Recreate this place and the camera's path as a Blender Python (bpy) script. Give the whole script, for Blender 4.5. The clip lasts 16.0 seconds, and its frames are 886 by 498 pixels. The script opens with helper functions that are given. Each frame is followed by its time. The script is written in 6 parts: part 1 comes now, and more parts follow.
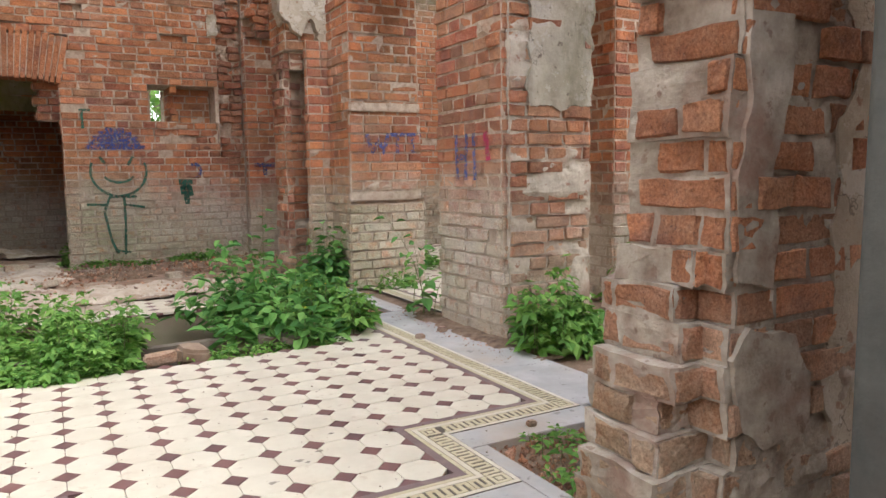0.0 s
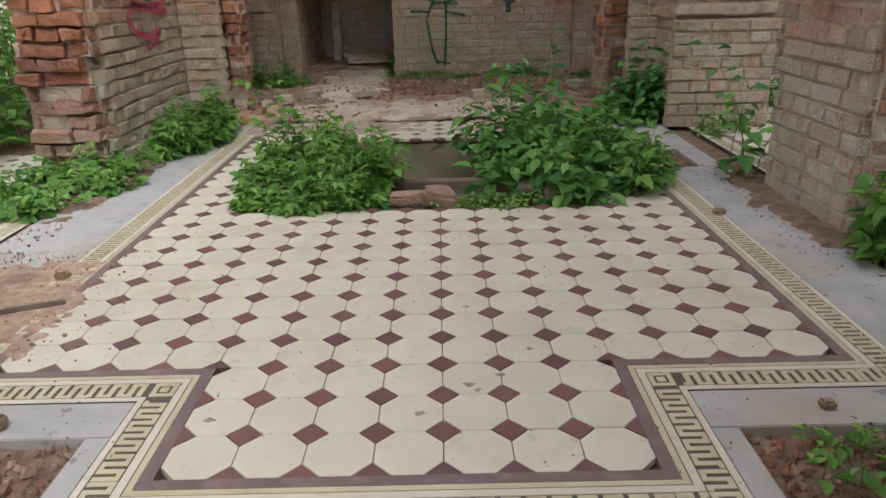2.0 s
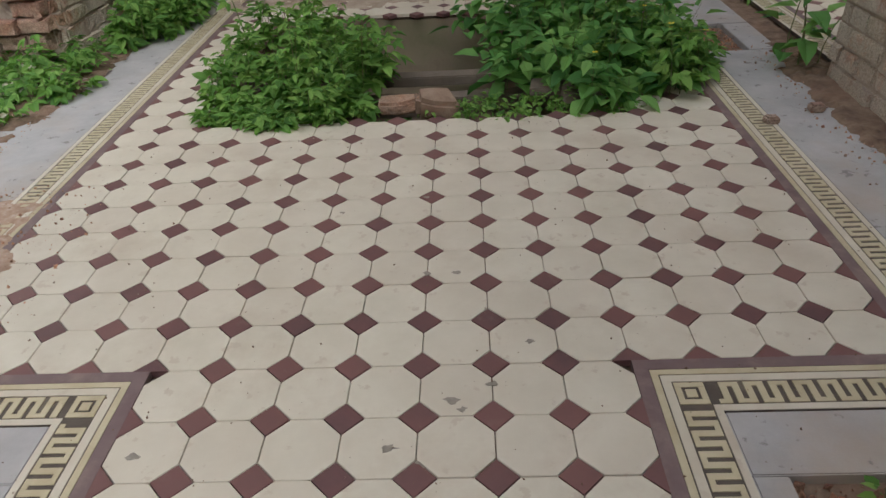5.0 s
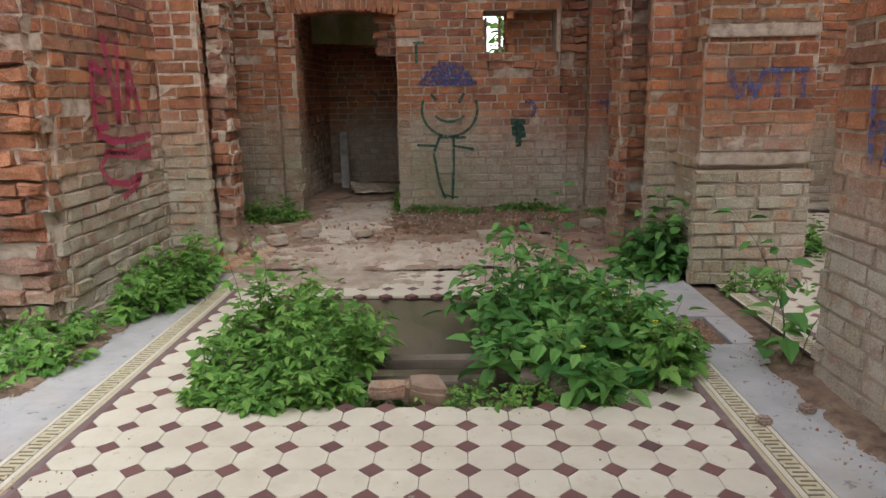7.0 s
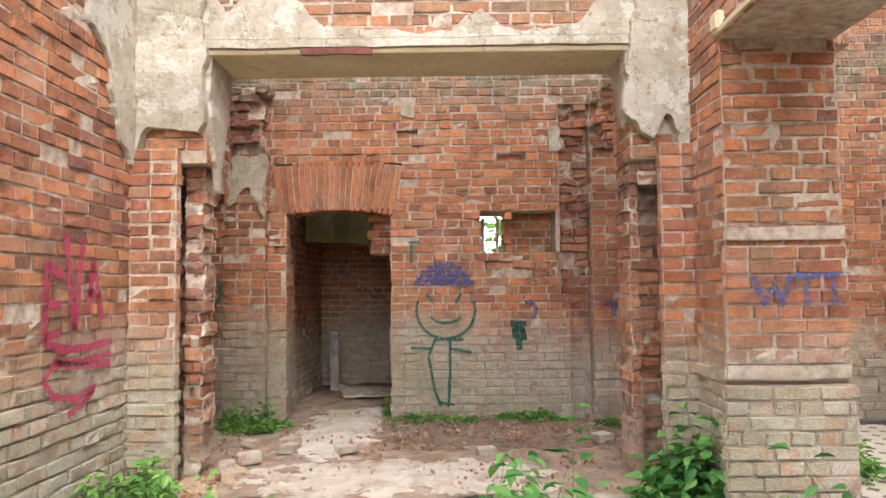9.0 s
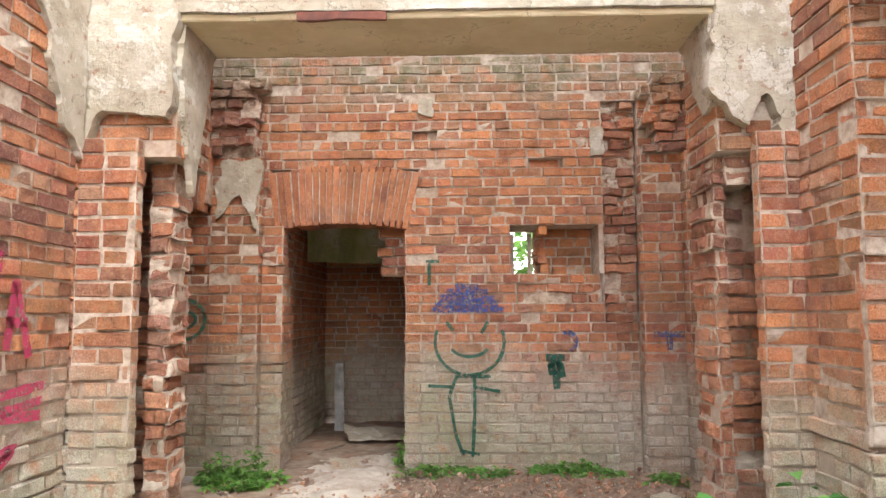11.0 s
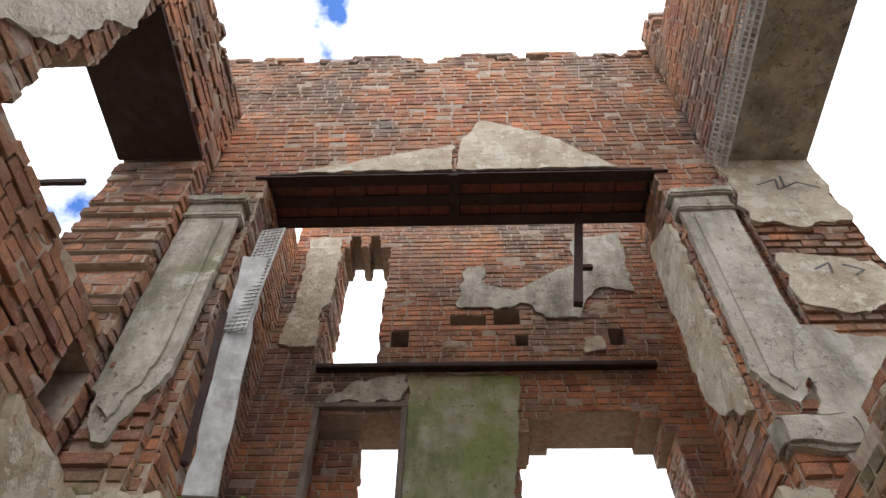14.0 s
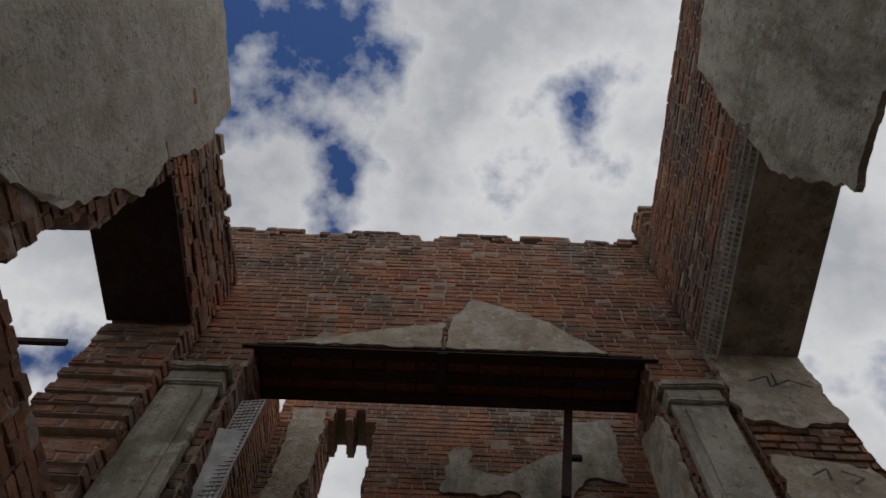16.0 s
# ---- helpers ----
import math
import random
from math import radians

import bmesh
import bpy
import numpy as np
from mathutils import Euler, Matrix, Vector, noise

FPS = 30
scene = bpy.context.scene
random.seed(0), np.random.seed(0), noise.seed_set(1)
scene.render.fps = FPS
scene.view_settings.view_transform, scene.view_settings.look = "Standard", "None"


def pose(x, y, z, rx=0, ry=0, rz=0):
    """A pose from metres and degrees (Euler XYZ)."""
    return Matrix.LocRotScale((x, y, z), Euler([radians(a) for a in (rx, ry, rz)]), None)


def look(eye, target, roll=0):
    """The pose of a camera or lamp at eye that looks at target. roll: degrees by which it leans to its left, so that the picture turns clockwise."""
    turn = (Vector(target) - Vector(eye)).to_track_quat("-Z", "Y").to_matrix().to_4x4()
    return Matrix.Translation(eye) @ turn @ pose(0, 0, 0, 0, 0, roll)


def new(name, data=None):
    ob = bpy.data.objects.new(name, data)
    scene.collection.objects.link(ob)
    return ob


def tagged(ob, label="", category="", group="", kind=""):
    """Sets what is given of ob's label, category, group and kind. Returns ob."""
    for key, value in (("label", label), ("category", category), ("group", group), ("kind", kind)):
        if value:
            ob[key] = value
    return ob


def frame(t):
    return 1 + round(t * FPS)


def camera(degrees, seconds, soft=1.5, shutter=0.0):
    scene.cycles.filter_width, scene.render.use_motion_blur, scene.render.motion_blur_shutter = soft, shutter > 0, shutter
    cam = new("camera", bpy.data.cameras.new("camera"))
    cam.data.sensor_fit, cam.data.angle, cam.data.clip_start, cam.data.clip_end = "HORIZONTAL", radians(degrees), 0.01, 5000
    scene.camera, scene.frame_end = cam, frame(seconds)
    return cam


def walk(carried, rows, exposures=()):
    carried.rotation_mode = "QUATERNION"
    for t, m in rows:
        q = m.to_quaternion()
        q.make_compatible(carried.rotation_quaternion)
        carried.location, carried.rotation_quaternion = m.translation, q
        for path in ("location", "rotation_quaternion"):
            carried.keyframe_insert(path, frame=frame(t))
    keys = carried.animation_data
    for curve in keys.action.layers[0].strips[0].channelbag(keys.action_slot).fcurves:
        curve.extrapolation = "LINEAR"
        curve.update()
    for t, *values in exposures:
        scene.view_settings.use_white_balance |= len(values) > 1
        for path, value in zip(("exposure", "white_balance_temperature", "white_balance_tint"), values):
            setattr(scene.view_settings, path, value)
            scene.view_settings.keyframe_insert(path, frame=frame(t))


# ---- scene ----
cam = camera(64.2, 16.0)
PATH = [
    (0, (-0.666, -2.41, 1.046), (0.297, -0.67, 0.833), -0.9),
    (0.5, (-0.437, -2.282, 1.042), (0.282, -0.441, 0.732), 0.3),
    (1, (-0.236, -2.1, 1.047), (0.114, -0.174, 0.637), 0.3),
    (1.5, (-0.071, -1.882, 1.033), (0.092, 0.039, 0.501), -0.6),
    (2, (0.008, -1.693, 1.078), (0.009, 0.175, 0.366), -1.2),
    (2.5, (0.075, -1.52, 1.092), (-0.013, 0.258, 0.181), -1.1),
    (3, (0.119, -1.379, 1.133), (-0.023, 0.356, 0.148), -2.0),
    (5.3, (0.131, -1.121, 1.196), (0.061, 0.549, 0.098), -3.3),
    (5.5, (0.128, -1.121, 1.204), (0.066, 0.607, 0.199), -3.1),
    (6, (0.116, -1.108, 1.228), (0.068, 0.722, 0.423), -2.2),
    (6.5, (0.125, -1.092, 1.258), (0.075, 0.809, 0.64), -1.7),
    (7, (0.143, -1.066, 1.284), (0.099, 0.888, 0.858), -0.8),
    (7.5, (0.195, -0.999, 1.324), (0.147, 0.992, 1.138), -0.9),
    (8, (0.16, -0.905, 1.338), (0.123, 1.094, 1.306), -0.9),
    (8.5, (0.148, -0.732, 1.37), (0.123, 1.267, 1.446), -0.9),
    (9, (0.146, -0.533, 1.352), (0.116, 1.463, 1.464), -0.5),
    (9.2, (0.134, -0.425, 1.344), (0.091, 1.571, 1.462), -0.5),
    (11.3, (-0.006, 0.671, 1.384), (-0.064, 2.659, 1.601), -0.1),
    (11.5, (-0.003, 0.756, 1.388), (-0.062, 2.74, 1.634), 0.4),
    (12, (-0.056, 0.984, 1.389), (-0.068, 2.955, 1.729), 1.0),
    (12.5, (-0.075, 1.125, 1.445), (-0.055, 3.017, 2.097), 0.0),
    (13, (-0.051, 1.18, 1.52), (-0.089, 2.849, 2.622), -0.2),
    (13.5, (-0.038, 1.182, 1.564), (-0.082, 2.587, 2.986), 0.1),
    (13.6, (-0.039, 1.166, 1.579), (-0.087, 2.512, 3.052), 0.4),
    (14, (-0.041, 1.121, 1.621), (-0.1, 2.32, 3.221), 1.4),
    (14.5, (-0.036, 1.09, 1.647), (-0.103, 2.201, 3.309), 2.6),
    (15, (-0.038, 1.1, 1.655), (-0.095, 2.124, 3.372), 3.3),
    (15.5, (-0.034, 1.097, 1.669), (-0.075, 1.963, 3.472), 4.1),
    (16, (0.002, 1.086, 1.678), (-0.047, 1.868, 3.518), 5.2),
]
EXPOSURES = [(0, 0.29), (0.5, 0.04), (1.0, -0.16), (2.0, -0.61), (3.0, -0.86), (5.5, -0.94), (6.5, -0.56), (7.0, -0.41), (7.5, -0.04), (8.0, 0.42), (9.0, 0.78), (11.5, 1.0), (12.0, 0.72), (12.5, 0.39), (13.0, 0.09), (13.5, -0.41), (14.0, -0.78), (14.5, -1.32), (15.0, -1.67), (15.5, -2.32), (16.0, -3.07)]
walk(cam, [(t, look(eye, target, roll)) for t, eye, target, roll in PATH], EXPOSURES)

# ---------------------------------------------------------------- sky and sun
world = bpy.data.worlds.new("sky")
scene.world = world
world.use_nodes = True
wn, wl = world.node_tree.nodes, world.node_tree.links
wn.clear()
w_out = wn.new("ShaderNodeOutputWorld")
w_bg = wn.new("ShaderNodeBackground")
w_sky = wn.new("ShaderNodeTexSky")
w_sky.sky_type, w_sky.sun_disc = "NISHITA", False
SUN_UP, SUN_ROUND = radians(54), radians(156)
w_sky.sun_elevation, w_sky.sun_rotation = SUN_UP, SUN_ROUND
w_co = wn.new("ShaderNodeTexCoord")
w_cloud = wn.new("ShaderNodeTexNoise")
w_cloud.inputs["Scale"].default_value, w_cloud.inputs["Detail"].default_value = 5.0, 10.0
w_cloud.inputs["Roughness"].default_value = 0.55
w_ramp = wn.new("ShaderNodeValToRGB")
w_ramp.color_ramp.elements[0].position, w_ramp.color_ramp.elements[1].position = 0.33, 0.45
w_shade = wn.new("ShaderNodeValToRGB")
w_shade.color_ramp.elements[0].position, w_shade.color_ramp.elements[1].position = 0.42, 0.64
w_shade.color_ramp.elements[0].color = (46, 46.3, 47, 1)
w_shade.color_ramp.elements[1].color = (27, 28, 30, 1)
w_mix = wn.new("ShaderNodeMix")
w_mix.data_type = "RGBA"
w_map = wn.new("ShaderNodeMapping")
w_map.inputs["Location"].default_value = (0.72, 0.21, -0.15)
w_blue = wn.new("ShaderNodeMix")
w_blue.data_type, w_blue.blend_type = "RGBA", "MULTIPLY"
w_blue.inputs["Factor"].default_value, w_blue.inputs["B"].default_value = 1.0, (2.0, 3.0, 4.8, 1)
wl.new(w_co.outputs["Generated"], w_map.inputs["Vector"])
wl.new(w_map.outputs["Vector"], w_cloud.inputs["Vector"])
wl.new(w_sky.outputs["Color"], w_blue.inputs["A"])
# the cloud cover thins out towards one part of the sky
w_dot = wn.new("ShaderNodeVectorMath")
w_dot.operation = "DOT_PRODUCT"
w_dot.inputs[1].default_value = (-0.285, 0.115, 0.951)
w_gap = wn.new("ShaderNodeMapRange")
w_gap.interpolation_type = "SMOOTHSTEP"
for w_key, w_val in (("From Min", 0.94), ("From Max", 1.0), ("To Min", 0.0), ("To Max", -0.135)):
    w_gap.inputs[w_key].default_value = w_val
w_thin = wn.new("ShaderNodeMath")
w_thin.operation = "ADD"
wl.new(w_co.outputs["Generated"], w_dot.inputs[0])
wl.new(w_dot.outputs["Value"], w_gap.inputs["Value"])
wl.new(w_cloud.outputs["Fac"], w_thin.inputs[0])
wl.new(w_gap.outputs["Result"], w_thin.inputs[1])
wl.new(w_thin.outputs["Value"], w_ramp.inputs["Fac"])
wl.new(w_cloud.outputs["Fac"], w_shade.inputs["Fac"])
wl.new(w_ramp.outputs["Color"], w_mix.inputs["Factor"])
wl.new(w_blue.outputs["Result"], w_mix.inputs["A"])
wl.new(w_shade.outputs["Color"], w_mix.inputs["B"])
wl.new(w_mix.outputs["Result"], w_bg.inputs["Color"])
w_bg.inputs["Strength"].default_value = 0.12
wl.new(w_bg.outputs["Background"], w_out.inputs["Surface"])

sun = new("sun", bpy.data.lights.new("sun", "SUN"))
sun.data.energy, sun.data.angle, sun.data.color = 1.15, radians(20), (1.0, 0.95, 0.88)
sun.matrix_world = look((math.sin(SUN_ROUND) * 30, math.cos(SUN_ROUND) * 30, 30 * math.tan(SUN_UP)), (0, 2, 0))


# ---------------------------------------------------------------- materials
def material(name, rough=0.85):
    m = bpy.data.materials.new(name)
    m.use_nodes = True
    b = m.node_tree.nodes["Principled BSDF"]
    b.inputs["Roughness"].default_value = rough
    return m, m.node_tree.nodes, m.node_tree.links, b


def node_noise(n, l, co, scale, detail=4.0, rough=0.6):
    t = n.new("ShaderNodeTexNoise")
    t.inputs["Scale"].default_value, t.inputs["Detail"].default_value = scale, detail
    t.inputs["Roughness"].default_value = rough
    l.new(co, t.inputs["Vector"])
    return t.outputs["Fac"]


def node_ramp(n, l, fac, stops):
    r = n.new("ShaderNodeValToRGB")
    e = r.color_ramp.elements
    while len(e) < len(stops):
        e.new(0.5)
    for item, (p, c) in zip(e, stops):
        item.position = p
        item.color = (*c, 1) if isinstance(c, tuple) else (c, c, c, 1)
    l.new(fac, r.inputs["Fac"])
    return r.outputs["Color"]


def node_mix(n, l, fac, a, b, blend="MIX"):
    m = n.new("ShaderNodeMix")
    m.data_type, m.blend_type = "RGBA", blend
    for sock, v in (("Factor", fac), ("A", a), ("B", b)):
        if isinstance(v, tuple):
            m.inputs[sock].default_value = (*v, 1)
        elif isinstance(v, (int, float)):
            m.inputs[sock].default_value = v
        else:
            l.new(v, m.inputs[sock])
    return m.outputs["Result"]


def node_math(n, l, op, a, b):
    m = n.new("ShaderNodeMath")
    m.operation = op
    for i, v in enumerate((a, b)):
        if isinstance(v, (int, float)):
            m.inputs[i].default_value = v
        else:
            l.new(v, m.inputs[i])
    return m.outputs["Value"]


def node_bump(n, l, b, height, strength=0.4, distance=0.01):
    u = n.new("ShaderNodeBump")
    u.inputs["Strength"].default_value, u.inputs["Distance"].default_value = strength, distance
    l.new(height, u.inputs["Height"])
    l.new(u.outputs["Normal"], b.inputs["Normal"])


def world_place(n):
    return n.new("ShaderNodeNewGeometry").outputs["Position"]


def lower_fade(n, l, place, top, soft, wobble):
    """A limewash and damp stain that climbs from the ground to about the height top."""
    z = n.new("ShaderNodeSeparateXYZ")
    l.new(place, z.inputs["Vector"])
    wob = node_math(n, l, "MULTIPLY", node_math(n, l, "SUBTRACT", node_noise(n, l, place, 1.1, 5), 0.5), wobble)
    h = node_math(n, l, "ADD", z.outputs["Z"], wob)
    return node_math(n, l, "SMOOTH_MIN", 1.0, node_math(n, l, "MAXIMUM", 0.0, node_math(n, l, "DIVIDE", node_math(n, l, "SUBTRACT", top, h), soft)))


def brick_material(name, joined, reds, pale_top=1.12, pale=0.95, moss=0.25, stain_shade=0.0):
    m, n, l, b = material(name, 0.92)
    place = world_place(n)
    if joined:
        rnd = n.new("ShaderNodeNewGeometry").outputs["Random Per Island"]
    else:
        rnd = n.new("ShaderNodeObjectInfo").outputs["Random"]
    base = node_ramp(n, l, rnd, [(i / (len(reds) - 1), c) for i, c in enumerate(reds)])
    wide = node_noise(n, l, place, 0.9, 4)
    base = node_mix(n, l, node_ramp(n, l, wide, [(0.38, 0.0), (0.60, 0.6)]), base, (0.58, 0.225, 0.085))
    grain = node_noise(n, l, place, 30, 7, 0.75)
    base = node_mix(n, l, node_ramp(n, l, grain, [(0.46, 0.0), (0.66, 0.55)]), base, (0.50, 0.29, 0.18))
    blotch = node_noise(n, l, place, 6.5, 6, 0.7)
    base = node_mix(n, l, node_ramp(n, l, blotch, [(0.50, 0.0), (0.66, 0.6)]), base, (0.15, 0.06, 0.05))
    pock = node_noise(n, l, place, 75, 5, 0.7)
    base = node_mix(n, l, node_ramp(n, l, pock, [(0.30, 0.8), (0.42, 0.0)]), base, (0.09, 0.045, 0.035))
    base = node_mix(n, l, node_ramp(n, l, node_noise(n, l, place, 3.4, 5, 0.65), [(0.52, 0.0), (0.70, 0.45)]), base, (0.22, 0.06, 0.04))
    own = n.new("ShaderNodeTexWhiteNoise")
    own.noise_dimensions = "1D"
    l.new(rnd, own.inputs["W"])
    base = node_mix(n, l, 1.0, base, node_ramp(n, l, own.outputs["Value"], [(0.0, 0.78), (0.5, 1.0), (1.0, 1.22)]), "MULTIPLY")
    fine = node_noise(n, l, place, 120, 6, 0.8)
    lime = node_math(n, l, "MULTIPLY", lower_fade(n, l, place, pale_top, 0.45, 1.0), pale)
    lime = node_math(n, l, "MULTIPLY", lime, node_ramp(n, l, node_noise(n, l, place, 8, 6, 0.7), [(0.30, 0.3), (0.50, 1.0)]))
    wash = node_mix(n, l, rnd, (0.62, 0.575, 0.49), (0.46, 0.38, 0.30))
    wash = node_mix(n, l, node_ramp(n, l, grain, [(0.4, 0.0), (0.7, 0.6)]), wash, (0.62, 0.58, 0.50))
    wash = node_mix(n, l, node_ramp(n, l, wide, [(0.42, 0.0), (0.66, 0.6)]), wash, (0.38, 0.39, 0.23))
    base = node_mix(n, l, lime, base, wash)
    smear = node_ramp(n, l, node_noise(n, l, place, 13, 8, 0.75), [(0.63, 0.0), (0.70, 0.5)])
    base = node_mix(n, l, smear, base, (0.60, 0.52, 0.43))
    veil = node_ramp(n, l, node_noise(n, l, place, 1.9, 7, 0.7), [(0.54, 0.0), (0.72, 0.3)])
    base = node_mix(n, l, veil, base, (0.52, 0.42, 0.34))
    green = node_math(n, l, "MULTIPLY", node_ramp(n, l, node_noise(n, l, place, 1.7, 4), [(0.5, 0.0), (0.7, 1.0)]), moss)
    base = node_mix(n, l, green, base, (0.17, 0.19, 0.08))
    bz = n.new("ShaderNodeSeparateXYZ")
    l.new(place, bz.inputs["Vector"])
    far_from = node_math(n, l, "ABSOLUTE", node_math(n, l, "SUBTRACT", bz.outputs["Z"], 3.58), 0.0)
    belt = node_math(n, l, "MAXIMUM", 0.0, node_math(n, l, "SUBTRACT", 1.0, node_math(n, l, "DIVIDE", far_from, 0.46)))
    damp = node_math(n, l, "MULTIPLY", belt, node_ramp(n, l, node_noise(n, l, place, 2.1, 7, 0.7), [(0.38, 0.0), (0.56, 1.2)]))
    moss_col = node_mix(n, l, node_ramp(n, l, node_noise(n, l, place, 11, 5), [(0.4, 0.0), (0.6, 1.0)]), (0.13, 0.14, 0.07), (0.30, 0.28, 0.21))
    base = node_mix(n, l, node_math(n, l, "MINIMUM", 0.85, damp), base, moss_col)
    # Real grey-black stain, strengthened to hold the upper walls' backlit darkness in colour.
    if stain_shade:
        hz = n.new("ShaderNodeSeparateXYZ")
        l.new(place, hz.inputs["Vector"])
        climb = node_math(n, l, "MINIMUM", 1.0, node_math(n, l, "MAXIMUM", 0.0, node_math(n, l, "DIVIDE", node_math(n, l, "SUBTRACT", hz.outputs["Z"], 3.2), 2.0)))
        upper_mask = node_math(n, l, "MULTIPLY", climb, node_ramp(n, l, node_noise(n, l, place, 1.1, 7, 0.7), [(0.40, 0.05), (0.60, 1.0)]))
        stain_shade_col = node_mix(n, l, node_ramp(n, l, node_noise(n, l, place, 5, 6, 0.7), [(0.4, 0.0), (0.6, 1.0)]), (0.05, 0.042, 0.034), (0.19, 0.18, 0.155))
        base = node_mix(n, l, node_math(n, l, "MULTIPLY", upper_mask, stain_shade), base, stain_shade_col)
    base = node_mix(n, l, 1.0, base, node_ramp(n, l, fine, [(0.32, 0.55), (0.5, 1.0), (0.68, 1.4)]), "MULTIPLY")
    l.new(base, b.inputs["Base Color"])
    pit = node_math(n, l, "ADD", node_noise(n, l, place, 38, 8, 0.8), node_math(n, l, "MULTIPLY", node_noise(n, l, place, 12, 4, 0.6), 1.5))
    node_bump(n, l, b, pit, 1.0, 0.016)
    return m


REDS = [(0.34, 0.10, 0.06), (0.46, 0.155, 0.075), (0.56, 0.235, 0.10), (0.38, 0.12, 0.075), (0.23, 0.085, 0.065), (0.52, 0.19, 0.085), (0.45, 0.25, 0.15), (0.30, 0.12, 0.085)]
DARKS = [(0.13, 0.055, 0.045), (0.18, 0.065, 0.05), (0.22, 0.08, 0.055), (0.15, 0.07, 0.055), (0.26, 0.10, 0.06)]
BRICK = brick_material("old_red_brick", False, REDS)
BRICK_J = brick_material("old_red_brick_joined", True, REDS, stain_shade=0.8)
# Darker copy of the brick, with upper-wall shade put into its colour.
BRICK_UP_SHADED = brick_material("weathered_shaded_brick", True, DARKS + REDS[:3], -5, 0, 0.3, stain_shade=0.75)
ROUGHS = [tuple(1.1 * v for v in c) for c in [(0.34, 0.27, 0.21), (0.32, 0.11, 0.065), (0.29, 0.18, 0.12), (0.22, 0.07, 0.05), (0.35, 0.26, 0.19), (0.36, 0.16, 0.095), (0.17, 0.075, 0.055), (0.33, 0.13, 0.07), (0.32, 0.24, 0.18)]]
JAMBS = [(0.22, 0.075, 0.06), (0.27, 0.105, 0.075), (0.24, 0.09, 0.075), (0.33, 0.20, 0.15), (0.17, 0.065, 0.06)]
BRICK_ROUGH = brick_material("broken_rough_brick", True, ROUGHS, 0.9, 0.5, 0.15)
BRICK_ROUGH_SINGLE = brick_material("broken_rough_single_brick", False, ROUGHS, 0.9, 0.5, 0.15)
BRICK_JAMB = brick_material("eroded_jamb_brick", True, JAMBS, 0.6, 0.5, 0.15)
BRICK_MOSS = brick_material("mossy_ledge_brick", True, [(0.17, 0.16, 0.09), (0.26, 0.23, 0.16), (0.22, 0.12, 0.08), (0.14, 0.15, 0.06), (0.30, 0.27, 0.20)], -5, 0, 0.7)
BRICK_ARCH = brick_material("arch_brick", False, [(0.36, 0.12, 0.06), (0.45, 0.17, 0.08), (0.40, 0.14, 0.07)], -5, 0, 0.0)


def mortar_material():
    m, n, l, b = material("crumbling_lime_mortar", 0.95)
    place = world_place(n)
    c = node_ramp(n, l, node_noise(n, l, place, 14, 8, 0.7), [(0.3, (0.24, 0.16, 0.115)), (0.46, (0.47, 0.37, 0.285)), (0.64, (0.66, 0.57, 0.47))])
    c = node_mix(n, l, node_ramp(n, l, node_noise(n, l, place, 2.3, 4), [(0.48, 0.0), (0.72, 0.6)]), c, (0.34, 0.19, 0.12))
    low = node_math(n, l, "MULTIPLY", lower_fade(n, l, place, 1.0, 0.3, 0.8), 0.6)
    c = node_mix(n, l, low, c, (0.40, 0.35, 0.28))
    # Mortar darkens with height too, following the shade painted into the upper bricks.
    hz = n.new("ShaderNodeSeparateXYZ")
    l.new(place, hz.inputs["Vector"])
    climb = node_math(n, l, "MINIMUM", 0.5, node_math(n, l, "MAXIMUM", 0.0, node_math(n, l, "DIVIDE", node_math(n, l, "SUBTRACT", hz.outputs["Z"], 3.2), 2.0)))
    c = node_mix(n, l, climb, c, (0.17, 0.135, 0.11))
    l.new(c, b.inputs["Base Color"])
    node_bump(n, l, b, node_noise(n, l, place, 60, 8, 0.8), 0.9, 0.008)
    return m


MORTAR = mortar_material()


